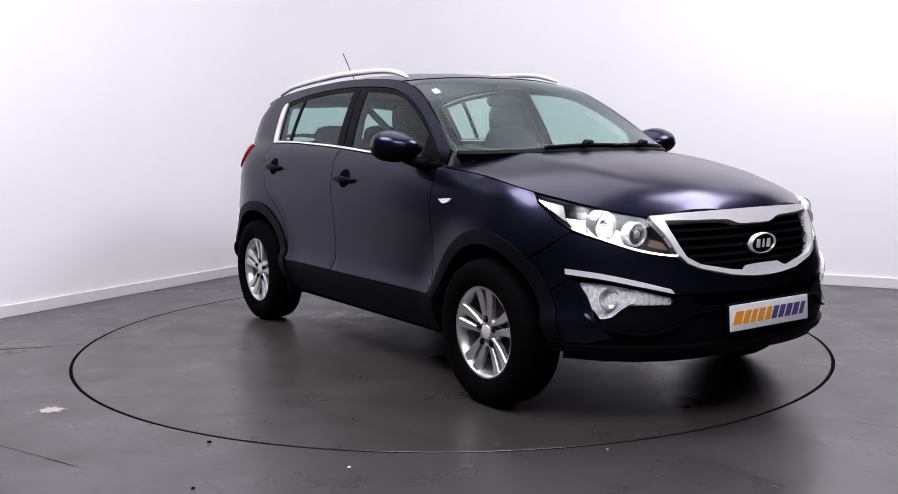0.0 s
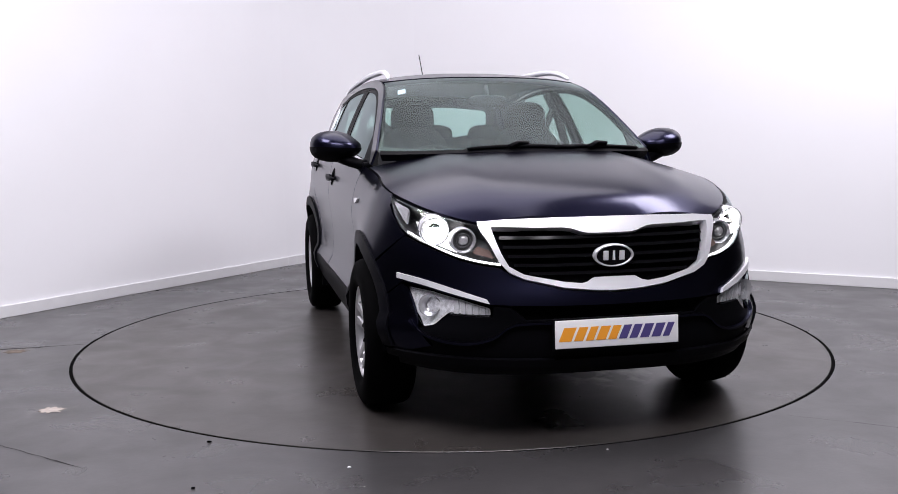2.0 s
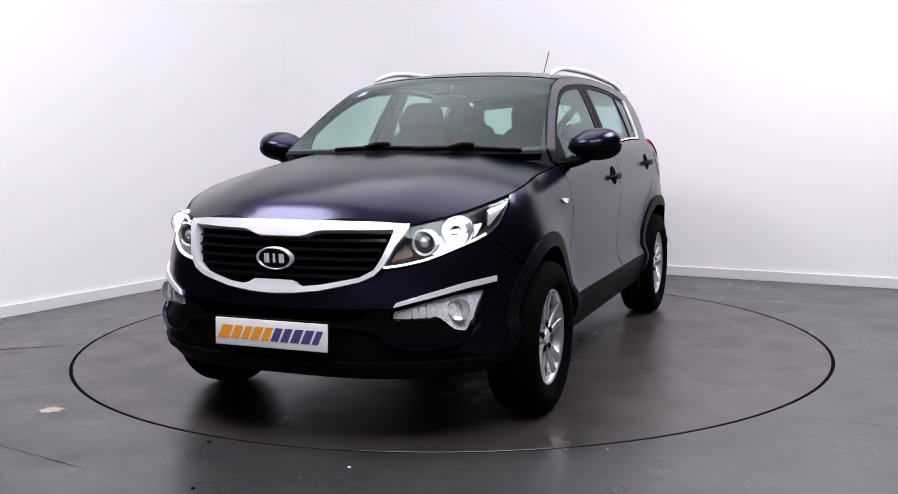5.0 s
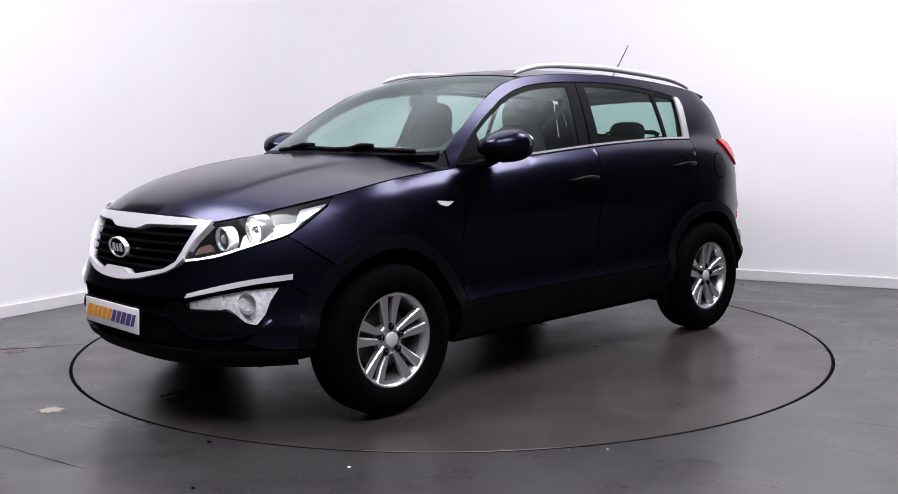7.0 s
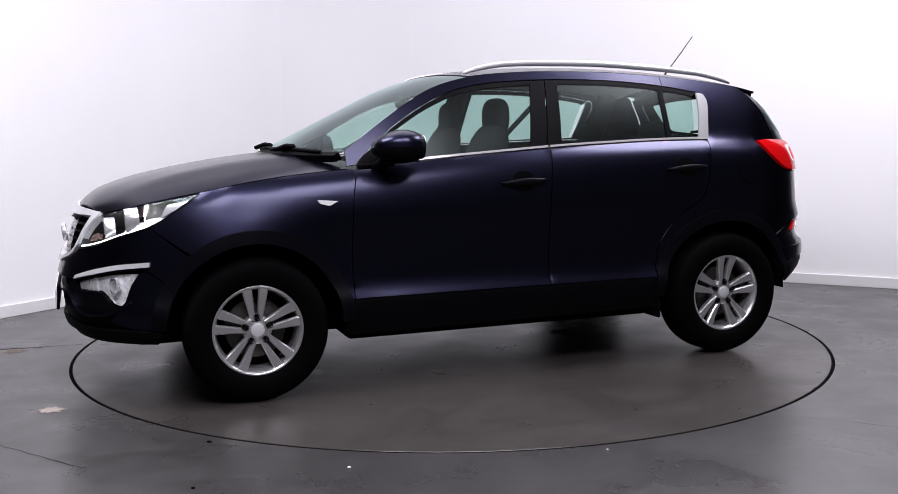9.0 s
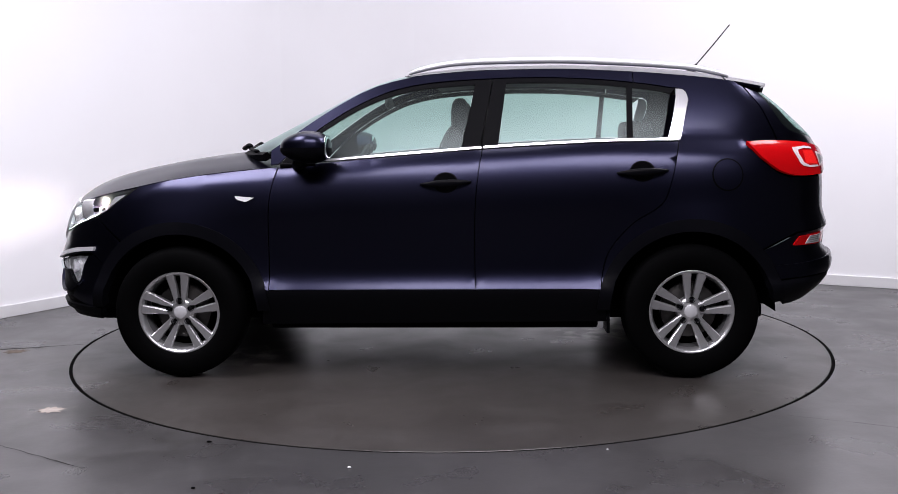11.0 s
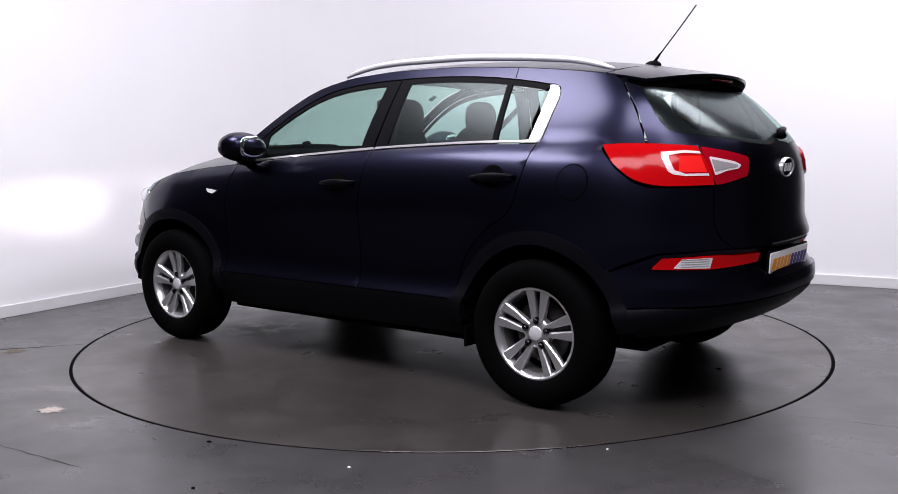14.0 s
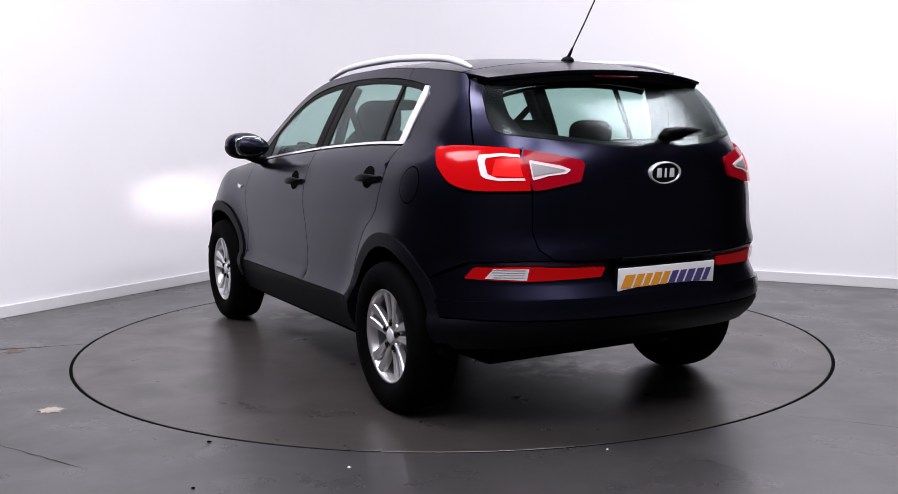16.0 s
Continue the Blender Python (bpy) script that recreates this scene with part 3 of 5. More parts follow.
DRIP = bend([(0.80, 1.105), (0.66, 1.235), (0.52, 1.335), (0.36, 1.425), (0.20, 1.487), (0.0, 1.523), (-0.3, 1.541), (-0.6, 1.543), (-0.9, 1.527), (-1.15, 1.497), (-1.31, 1.468)])


def on_belt(y0, y1, lift=0.0, n=14):
    return [(y0 + (y1 - y0) * i / n, ZB(y0 + (y1 - y0) * i / n) + lift) for i in range(n + 1)]


def drip(y0, y1):
    c = Curve(*[(p[0], p[1]) for p in DRIP[::3]])
    n = 16
    return [(y0 + (y1 - y0) * i / n, c(y0 + (y1 - y0) * i / n)) for i in range(n + 1)]


def roof_line(y0, y1, n=24):
    return [(y0 + (y1 - y0) * i / n, ZT(y0 + (y1 - y0) * i / n)) for i in range(n + 1)]


HL_LOW = [(0.447, 0.732), (0.52, 0.742), (0.60, 0.762), (0.68, 0.797)]       # lower lamp edge by x


def lamp_outline(lift=0.0):
    top = [P(y, ZB(y) - 0.006) for y in (1.55, 1.62, 1.7, 1.77, 1.84, 1.9, 1.95)] + [F(-0.512, 0.888)]
    inner = bend([F(-0.512, 0.888), F(-0.475, 0.81), F(-0.447, 0.732)], 4)
    low = bend([F(-x, z) for x, z in HL_LOW] + [P(1.78, 0.845), P(1.68, 0.905), P(1.55, ZB(1.55) - 0.006)], 5)
    return top[:-1] + inner + low[1:-1]


def panel(name, outline, mat, parent, side=1, label="", chart=body, **kw):
    bm = bmesh.new()
    sheet(bm, chart, outline, side=side, **kw)
    ob = part(name, bm, mat, parent, label, smooth=False)
    return ob


# ---------------------------------------------------------------- the wheel
def build_wheel(parent, x, y, turn):
    side = 1 if x > 0 else -1
    hub = new("wheel")
    hub.parent = parent
    hub.matrix_local = pose(x, y, 0.343, 0, 90 * side, 0) @ pose(0, 0, 0, 0, 0, turn)
    # local z points out of the car
    bm = bmesh.new()
    lathe(bm, [(0.212, -0.10), (0.222, -0.106), (0.26, -0.115), (0.30, -0.115), (0.328, -0.10), (0.338, -0.08), (0.3425, -0.05), (0.343, 0.0), (0.3425, 0.05),
               (0.338, 0.08), (0.328, 0.099), (0.312, 0.108), (0.30, 0.112), (0.285, 0.1145), (0.27, 0.1145), (0.255, 0.113), (0.24, 0.109), (0.225, 0.101), (0.215, 0.092)], seg=72)
    part("tyre", bm, RUBBER, hub, "black rubber road tyre")
    bm = bmesh.new()
    lathe(bm, [(0.190, 0.045), (0.197, 0.078), (0.205, 0.088), (0.210, 0.092), (0.216, 0.091), (0.217, 0.086), (0.213, 0.08)], seg=72)
    rim = part("rim", bm, ALLOY, hub, "silver alloy rim with five paired spokes")
    # barrel apart from the rim, to carry the darker shaded silver
    bm = bmesh.new()
    lathe(bm, [(0.200, -0.09), (0.190, -0.05), (0.186, 0.02), (0.190, 0.046)], seg=48)
    part("barrel", bm, BARREL, rim, "inner rim barrel with its shade put into a darker silver")
    for k in range(5):
        for sgn in (-1, 1):
            bm = bmesh.new()
            ang = 2 * math.pi * k / 5
            rows = []
            n = 8
            for i in range(n + 1):
                t = i / n
                r = 0.046 + (0.206 - 0.046) * t
                mid = sgn * (0.0165 + 0.0245 * t)
                half = 0.0105 + 0.0150 * t
                top = 0.070 + 0.016 * t - 0.006 * math.sin(math.pi * t)
                deep = 0.035 - 0.012 * t
                ring = []
                for dx, dz in ((-half, -deep), (-half, -0.006), (-half + 0.0055, 0), (half - 0.0055, 0), (half, -0.006), (half, -deep)):
                    px, py = r, mid + dx
                    ring.append(bm.verts.new((px * math.cos(ang) - py * math.sin(ang), px * math.sin(ang) + py * math.cos(ang), top + dz)))
                rows.append(ring)
            for A, B in zip(rows, rows[1:]):
                for i in range(5):
                    bm.faces.new((A[i], A[i + 1], B[i + 1], B[i]))
            bmesh.ops.recalc_face_normals(bm, faces=bm.faces[:])
            part("spoke", bm, ALLOY, rim, smooth=False)
    bm = bmesh.new()
    lathe(bm, [(0.072, 0.02), (0.071, 0.052), (0.066, 0.061), (0.05, 0.0635), (0.034, 0.068)], seg=40)
    part("hub", bm, ALLOY, rim)
    bm = bmesh.new()
    lathe(bm, [(0.034, 0.068), (0.0335, 0.0735), (0.031, 0.0752), (0, 0.0758)], seg=32)
    part("centre_cap", bm, SATIN, rim, "plain silver centre cap")
    for k in range(5):
        a = 2 * math.pi * k / 5
        bm = bmesh.new()
        m = Matrix.Translation((0.060 * math.cos(a), 0.060 * math.sin(a), 0))
        lathe(bm, [(0.0165, 0.058), (0.0165, 0.0725), (0.0145, 0.0725), (0.0135, 0.066), (0, 0.066)], m, 18)
        lathe(bm, [(0.0095, 0.063), (0.0095, 0.0765), (0.006, 0.079), (0, 0.079)], m, 6)
        part("wheel_nut", bm, GLOSS_BLACK, rim, smooth=False)
    bm = bmesh.new()
    lathe(bm, [(0.06, 0.005), (0.14, 0.005), (0.145, 0.0), (0.145, -0.02), (0.06, -0.02)], seg=48)
    part("brake_disc", bm, STEEL, hub, "worn steel brake disc")
    bm = bmesh.new()
    lathe(bm, [(0.0, -0.03), (0.188, -0.03), (0.188, -0.04)], seg=40)
    part("dust_shield", bm, LINER, hub)
    return hub


# ---------------------------------------------------------------- the car
def build_car():
    car = tagged(new("car"), "dark navy metallic compact SUV with lit headlamps on the turntable", "car")

    # --- lower dark shell inside the panels, floor pan, wheel wells
    bm = bmesh.new()
    for side in (1, -1):
        sheet(bm, body, [(UR, 0.46), (-1.85, 0.42), (-1.82, 0.80), (-0.82, 0.80), (-0.82, 0.27), (0.82, 0.27), (0.82, 0.80), (1.84, 0.78), (1.84, 0.33), (UF, 0.33),
                         (UF, 0.69), P(1.98, 0.69), P(1.78, 0.80), P(1.60, 0.90), P(1.45, 0.965), (1.1, 1.03), (0, 1.12), (-1.1, 1.17), P(-1.6, 1.16), (UR, 1.16)], off=-0.035, edge=0, gap=0, side=side, step=(0.09, 0.07))
    part("inner_shell", bm, LINER, car)
    for name, lo, hi in (("floor_pan", (-0.62, -1.75, 0.26), (0.62, 1.85, 0.34)), ("floor_pan", (-0.80, -0.86, 0.24), (0.80, 0.86, 0.33)),
                         ("engine_cover", (-0.60, 0.75, 0.34), (0.60, 1.80, 0.78)), ("boot_well", (-0.60, -2.0, 0.45), (0.60, -0.8, 0.75)), ("silencer", (-0.55, -1.8, 0.32), (0.55, -0.8, 0.5))):
        bm = bmesh.new()
        box(bm, lo, hi, 0.02)
        part(name, bm, LINER, car)
    for yc in (1.32, -1.32):
        for s in (-1, 1):
            bm = bmesh.new()
            pts = arch(yc, 0.428, 0, 180, 20)
            for i in range(len(pts) - 1):
                a, b = pts[i], pts[i + 1]
                q = [bm.verts.new((s * x, p[0], p[1])) for p, x in ((a, 0.865), (b, 0.865), (b, 0.58), (a, 0.58))]
                bm.faces.new(q)
            part("wheel_well", bm, LINER, car, "black wheel arch liner")

    for s in (1, -1):
        # --- fender
        out = on_side(DOOR_FRONT) + on_side(on_belt(0.80, 1.55, 0, 12)) + on_side([(1.60, 0.950), (1.66, 0.912), (1.72, 0.872), (1.78, 0.838)])
        out += on_side(arch(1.32, 0.47, 52, 165, 16)) + on_side([(0.845, 0.46)])
        fender = panel("fender", out, PAINT, car, s, "dark navy metallic front fender")
        bm = bmesh.new()
        sheet(bm, body, rounded(on_side([(0.905, 0.938), (1.02, 0.948), (1.005, 0.925), (0.955, 0.912)]), 0.012), off=0.008, side=s, step=(0.02, 0.02))
        part("side_repeater", bm, CLEAR, fender, "small clear side indicator lamp", smooth=False)

        # --- doors
        fd = on_side(DOOR_FRONT) + on_side(on_belt(0.80, -0.262)) + on_side(DOOR_MID[::-1])
        front_door = panel("front_door", fd, PAINT, car, s, "dark navy metallic front door")
        rd = on_side(DOOR_MID) + on_side(on_belt(-0.262, -1.262)) + on_side(DOOR_REAR[::-1])
        rear_door = panel("rear_door", rd, PAINT, car, s, "dark navy metallic rear door")
        for door, y, z in ((front_door, -0.075, 1.003), (rear_door, -1.07, 1.052)):
            # flat near-black oval in place of the shaded hollow behind the handle
            bm = bmesh.new()
            sheet(bm, body, [(y + 0.066 * math.cos(radians(t)), z + 0.004 + 0.055 * math.sin(radians(t))) for t in range(0, 360, 15)], off=0.0015, edge=0.0, side=s, step=(0.02, 0.02))
            part("handle_cup_shade", bm, LINER, door, smooth=False)
            bm = bmesh.new()
            x0 = -width(y, z)
            path = [(s * (x0 - 0.034 * math.sin(math.pi * t) ** 0.5), y + 0.125 - 0.25 * t, z + 0.006 * (2 * t - 1) + 0.002) for t in [i / 14 for i in range(15)]]
            tube(bm, path, lambda t: 0.010, lambda t: 0.006 + 0.014 * math.sin(math.pi * t), 10)
            part("door_handle", bm, HANDLE, door, "satin black grab handle")

        # --- lower sill and arch cladding
        sl = on_side([(0.895, 0.272), (0.868, 0.46), (-0.872, 0.46), (-0.90, 0.285)])
        panel("sill", sl, PLASTIC, car, s, "black plastic side sill")
        for yc, a0, a1 in ((1.32, 4, 178), (-1.32, 2, 173)):
            outer = arch(yc, 0.478, a0, a1, 26)
            inner = arch(yc, 0.412, a1, a0, 26)
            ok = [(y, max(z, 0.27)) for y, z in outer + inner]
            panel("arch_cladding", on_side(ok), CLADDING, car, s, "satin black raised wheel arch band", off=0.011, edge=0.05)
        for yy, x0, x1, z0, z1 in ((-0.905, 0.70, 0.86, 0.225, 0.33),):
            bm = bmesh.new()
            box(bm, (min(s * x0, s * x1), yy - 0.008, z0), (max(s * x0, s * x1), yy + 0.008, z1), 0.004)
            part("air_deflector", bm, PLASTIC, car, "black rubber deflector ahead of a wheel", smooth=False)

        # --- quarter panel with the rear pillar
        qp = on_side(DOOR_REAR) + on_side([(-1.302, 1.33), (-1.328, 1.42), (-1.316, 1.462), (-1.285, 1.478)]) + on_side(drip(-1.25, -1.05)) + on_side(roof_line(-1.05, -1.57, 8))
        qp += on_side([(-1.617, 1.48), (-1.655, 1.43), (-1.692, 1.38), (-1.742, 1.28), (-1.776, 1.20)]) + on_side([(-1.62, 1.20), (-1.60, 1.185), (-1.68, 1.10), (-1.76, 1.04), (-1.82, 1.018)])
        qp += [R(-0.581, 1.015), R(-0.586, 0.86), R(-0.571, 0.79), R(-0.525, 0.752), R(-0.53, 0.746), R(-0.62, 0.745), R(-0.78, 0.735)] + on_side([(-1.84, 0.725)])
        qp += on_side([p for p in arch(-1.32, 0.47, 138, 22, 16)])
        quarter = panel("quarter_panel", qp, PAINT, car, s, "dark navy metallic rear quarter panel")
        if s == 1:
            # near-black disc under the flap draws its gap as a dark ring
            bm = bmesh.new()
            ring = [(-1.495 + 0.079 * math.cos(radians(t)), 1.035 + 0.082 * math.sin(radians(t))) for t in range(0, 360, 12)]
            sheet(bm, body, on_side(ring), off=0.0012, gap=0, side=s, step=(0.03, 0.03), edge=0.0)
            part("flap_gap", bm, LINER, quarter, "dark ring drawn for the shaded gap round the fuel flap", smooth=False)
            bm = bmesh.new()
            cap = [(-1.495 + 0.072 * math.cos(radians(t)), 1.035 + 0.075 * math.sin(radians(t))) for t in range(0, 360, 12)]
            sheet(bm, body, on_side(cap), off=0.003, gap=0, side=s, step=(0.03, 0.03), edge=0.0)
            part("fuel_flap", bm, PAINT, quarter, "round fuel filler flap", smooth=False)

        # --- roof side rail and windscreen pillar in body colour
        cant = on_side(drip(0.80, -1.05)) + on_side(roof_line(-1.05, 0.845)) + on_side([(0.845, 1.10)])
        panel("cant_rail", cant, PAINT, car, s, "dark navy roof side and windscreen pillar")

        # --- side windows
        bm = bmesh.new()
        low = 0.016
        fw = rounded(on_side(on_belt(0.60, -0.155, low, 8)) + on_side([(-0.225, 1.508)]) + on_side([(y, z - 0.022) for y, z in drip(-0.2, 0.60)]), 0.01)
        sheet(bm, body, fw, off=-0.006, side=s, edge=0)
        part("side_window", bm, GLASS, front_door, "clear tinted front door window", smooth=False).visible_shadow = False
        bm = bmesh.new()
        rw = on_side(on_belt(-0.345, -1.19, low, 8)) + on_side([(-1.238, 1.458)]) + on_side([(y, z - 0.022) for y, z in drip(-1.2, -0.385)])
        sheet(bm, body, rw, off=-0.006, side=s, edge=0)
        part("side_window", bm, GLASS, rear_door, "clear tinted rear door window", smooth=False).visible_shadow = False
        # dark frames round the glass
        bm = bmesh.new()
        sheet(bm, body, on_side(drip(0.80, -0.3)) + on_side([(-0.312, 1.518)] + [(y, z - 0.028) for y, z in drip(-0.25, 0.60)] + on_belt(0.60, 0.79, 0.012, 4)), off=-0.003, side=s, step=(0.04, 0.03))
        sheet(bm, body, on_side([(-0.155, ZB(-0.155) + 0.012), (-0.25, ZB(-0.25) + 0.012), (-0.318, 1.538), (-0.228, 1.538)]), off=-0.002, side=s)
        part("window_frame", bm, PLASTIC, front_door, "matt black window frame", smooth=False)
        bm = bmesh.new()
        sheet(bm, body, on_side(drip(-0.32, -1.27)) + on_side([(-1.235, 1.45)] + [(y, z - 0.028) for y, z in drip(-1.2, -0.39)] + [(-0.345, ZB(-0.345) + 0.012), (-0.258, ZB(-0.258) + 0.012)]), off=-0.002, side=s, step=(0.04, 0.03))
        sheet(bm, body, on_side([(-1.0, ZB(-1.0) + 0.012), (-1.035, ZB(-1.0) + 0.012), (-1.045, 1.495), (-1.01, 1.495)]), off=0.0, side=s)
        part("window_frame", bm, PLASTIC, rear_door, "matt black window frame with quarterlight bar", smooth=False)
        # chrome waist strip and rear hook
        bm = bmesh.new()
        sheet(bm, body, on_side(on_belt(0.66, -0.258, 0.001)) + on_side(on_belt(-0.258, 0.66, 0.017)), off=0.006, side=s, step=(0.05, 0.02))
        part("waist_strip", bm, CHROME, front_door, "bright chrome waist strip", smooth=False)
        bm = bmesh.new()
        hook = on_side(on_belt(-0.268, -1.27, 0.001)) + on_side(bend([(-1.275, 1.205), (-1.305, 1.33), (-1.325, 1.42), (-1.305, 1.468), (-1.262, 1.474)], 5)) + on_side(bend([(-1.262, 1.44), (-1.240, 1.33), (-1.210, ZB(-1.210) + 0.02)], 5)) + on_side(on_belt(-1.15, -0.268, 0.017))
        sheet(bm, body, hook, off=0.006, side=s, step=(0.05, 0.02))
        part("waist_strip", bm, CHROME, rear_door, "bright chrome waist strip hooking up the rear pillar", smooth=False)

        # --- roof rail
        bm = bmesh.new()
        path = []
        for i in range(30):
            t = i / 29
            y = 0.13 - 1.68 * t
            lift = 0.026 * min(1, (math.sin(math.pi * min(1, max(0, t))) * 2.6)) ** 0.7
            path.append((s * (half_roof(y) - 0.035 - 0.012 * math.sin(math.pi * t)), y, ZT(y) + 0.022 + lift))
        tube(bm, path, lambda t: 0.009 + 0.011 * math.sin(math.pi * t) ** 0.3, lambda t: 0.008 + 0.010 * math.sin(math.pi * t) ** 0.3, 10)
        part("roof_rail", bm, SATIN, car, "satin silver roof rail")

        # --- door mirror
        mirror = new("door_mirror")
        mirror.parent = car
        mirror["label"] = "dark navy door mirror"

        def cup(v):
            k = v.y
            return Vector((v.x * (1 - 2.2 * max(0, k)), v.y, v.z * (1 - 2.6 * max(0, k)) + 0.10 * v.x * s * 0.3))
        # the lower half is black to hold the shadow on the housing's underside
        for name, mat, half, label in (("housing", PAINT, 1, ""), ("lower_shell", PLASTIC, -1, "lower mirror shell, blackened for the shade on it")):
            bm = bmesh.new()
            blob(bm, (0, 0, 0), (0.136, 0.13, 0.086 if half > 0 else 0.078), 2.6, 32, 18)
            bmesh.ops.delete(bm, geom=[v for v in bm.verts if v.co.z * half < -1e-4], context="VERTS")
            for v in bm.verts:
                inboard = max(0.0, -v.co.x * s / 0.136)
                v.co.z *= 1 - 0.45 * inboard ** 1.5
                if half > 0:
                    v.co.x, v.co.y = v.co.x * 0.985, v.co.y * 0.985
                v.co = cup(v.co) + Vector((s * 0.918, 0.625, 1.190))
            part(name, bm, mat, mirror, label)
        bm = bmesh.new()
        blob(bm, (s * 0.930, 0.514, 1.193), (0.088, 0.006, 0.060), 3, 24, 10)
        part("mirror_glass", bm, MIRROR, mirror, "silvered mirror glass")
        bm = bmesh.new()
        tube(bm, [(s * 0.90, 0.66, 1.135), (s * 0.85, 0.675, 1.115), (s * 0.80, 0.69, 1.10), (s * 0.76, 0.69, 1.095)], 0.035, 0.028, 12)
        box(bm, (s * 0.775 - 0.022, 0.60, 1.085), (s * 0.775 + 0.022, 0.79, 1.112), 0.008)
        part("foot", bm, PLASTIC, mirror, "matt black mirror foot", smooth=True)

        # --- headlamp
        lamp = new("headlamp")
        lamp.parent = car
        lamp["label"] = "lit headlamp with clear cover and light strip"
        lo = lamp_outline()
        bm = bmesh.new()
        sheet(bm, body, lo, (0.03, 0.03), 0.002, 0.008, 0.002, s)
        part("cover", bm, LENS, lamp, "clear lamp cover", smooth=False).visible_shadow = False
        bm = bmesh.new()
        sheet(bm, body, lo, (0.03, 0.03), -0.115, 0.0, 0.0, s)
        sheet(bm, body, lo, (0.03, 0.03), 0.0, 0.12, 0.0, s, face=False)
        part("tray", bm, TRAY, lamp, "smoked grey lamp tray", smooth=False)
        for x, z, r, back in ((0.662, 0.864, 0.055, 0.045),):
            c = Vector(body(*F(-x, z))) - Vector((0, back, 0))
            m = Matrix.Translation((c.x * s, c.y, c.z)) @ pose(0, 0, 0, -96, 0, 0)
            # local z points ahead and a little down
            bm = bmesh.new()
            lathe(bm, [(0.030, 0.0), (r * 0.85, 0.01), (r, 0.03), (r + 0.004, 0.034), (r + 0.007, 0.028), (r + 0.006, -0.03)], m, 36)
            part("bowl", bm, REFLECTOR, lamp, "bright reflector bowl")
            # ring with its own emission in place of reflected lamp light
            bm = bmesh.new()
            lathe(bm, [(r * 0.50, 0.012), (r * 0.62, 0.026), (r * 0.78, 0.022)], m, 36)
            part("lit_ring", bm, GLOW, lamp, "reflector ring given a glow for the lamp's light")
            bm = bmesh.new()
            w, h = 0.027, 0.0085
            box(bm, (-w, -h, -0.052), (w, h, -0.048), 0, m)
            part("bulb", bm, LAMP_ON, lamp, "glowing lamp", smooth=False)
            # absorbing slit box, added so the bare emitter throws a narrow beam
            bm = bmesh.new()
            for sy in (-1, 1):
                box(bm, (-w - 0.002, sy * (h + 0.001) - 0.001, -0.054), (w + 0.002, sy * (h + 0.001) + 0.001, 0.02), 0, m)
                box(bm, (sy * (w + 0.001) - 0.001, -h, -0.054), (sy * (w + 0.001) + 0.001, h, 0.02), 0, m)
            box(bm, (-w, -h, -0.060), (w, h, -0.055), 0, m)
            part("shutter", bm, LINER, lamp, "black slit box added to narrow the beam", smooth=False)
        # facets: the lamp's spill is put in as emission
        bm = bmesh.new()
        sheet(bm, body, rounded([F(-0.625, 0.795), F(-0.70, 0.822), P(1.765, 0.868), P(1.70, 0.925), P(1.80, 0.925), F(-0.66, 0.90), F(-0.615, 0.875)], 0.012), (0.02, 0.02), -0.088, 0.0, 0.0, s)
        part("lit_facets", bm, LIT_FACETS, lamp, "faceted reflector given a glow for the lamp's light", smooth=False)
        # projector beside it: clear dome in concentric rings
        c = Vector(body(*F(-0.565, 0.826))) - Vector((0, 0.040, 0))
        m = Matrix.Translation((c.x * s, c.y, c.z)) @ pose(0, 0, 0, -94, 0, 0)
        bm = bmesh.new()
        lathe(bm, [(0.040, -0.02), (0.043, 0.012), (0.049, 0.020), (0.052, 0.014), (0.052, -0.03)], m, 36)
        part("trim_ring", bm, CHROME, lamp, "chrome trim ring")
        bm = bmesh.new()
        lathe(bm, [(0.042, 0.004), (0.030, -0.004), (0.029, 0.012), (0.024, 0.014), (0.023, 0.0)], m, 36)
        part("bowl", bm, TRAY, lamp)
        bm = bmesh.new()
        lathe(bm, [(0.023, 0.002), (0.019, 0.013), (0.010, 0.020), (0, 0.022)], m, 28)
        part("projector_lens", bm, CLEAR_DIM, lamp, "grey glass projector lens")
        bm = bmesh.new()
        low = [F(-x, z) for x, z in HL_LOW] + [P(1.78, 0.845)]
        strip = bend([(a, b + 0.003) for a, b in low], 5) + bend([(a, b + 0.011) for a, b in low], 5)[::-1]
        sheet(bm, body, strip, (0.02, 0.02), -0.006, 0.006, 0.0, s)
        part("light_strip", bm, DRL_ON, lamp, "glowing white light strip", smooth=False)
        bm = bmesh.new()
        sheet(bm, body, rounded([P(1.56, ZB(1.56) - 0.012), P(1.70, ZB(1.70) - 0.012), P(1.74, 0.885), P(1.66, 0.93)], 0.01), (0.02, 0.02), -0.02, 0.01, 0.0, s)
        part("corner_reflector", bm, REFLECTOR, lamp, "bright corner reflector", smooth=False)
        bm = bmesh.new()
        sheet(bm, body, rounded([F(-0.485, 0.80), F(-0.53, 0.815), F(-0.55, 0.785), F(-0.47, 0.765)], 0.008), (0.02, 0.02), -0.03, 0.02, 0.0, s)
        part("indicator", bm, AMBER, lamp, "amber indicator reflector", smooth=False)

        # --- fog lamp and its chrome strip
        fog = new("fog_lamp")
        fog.parent = car
        fog["label"] = "clear fog lamp below a chrome strip"
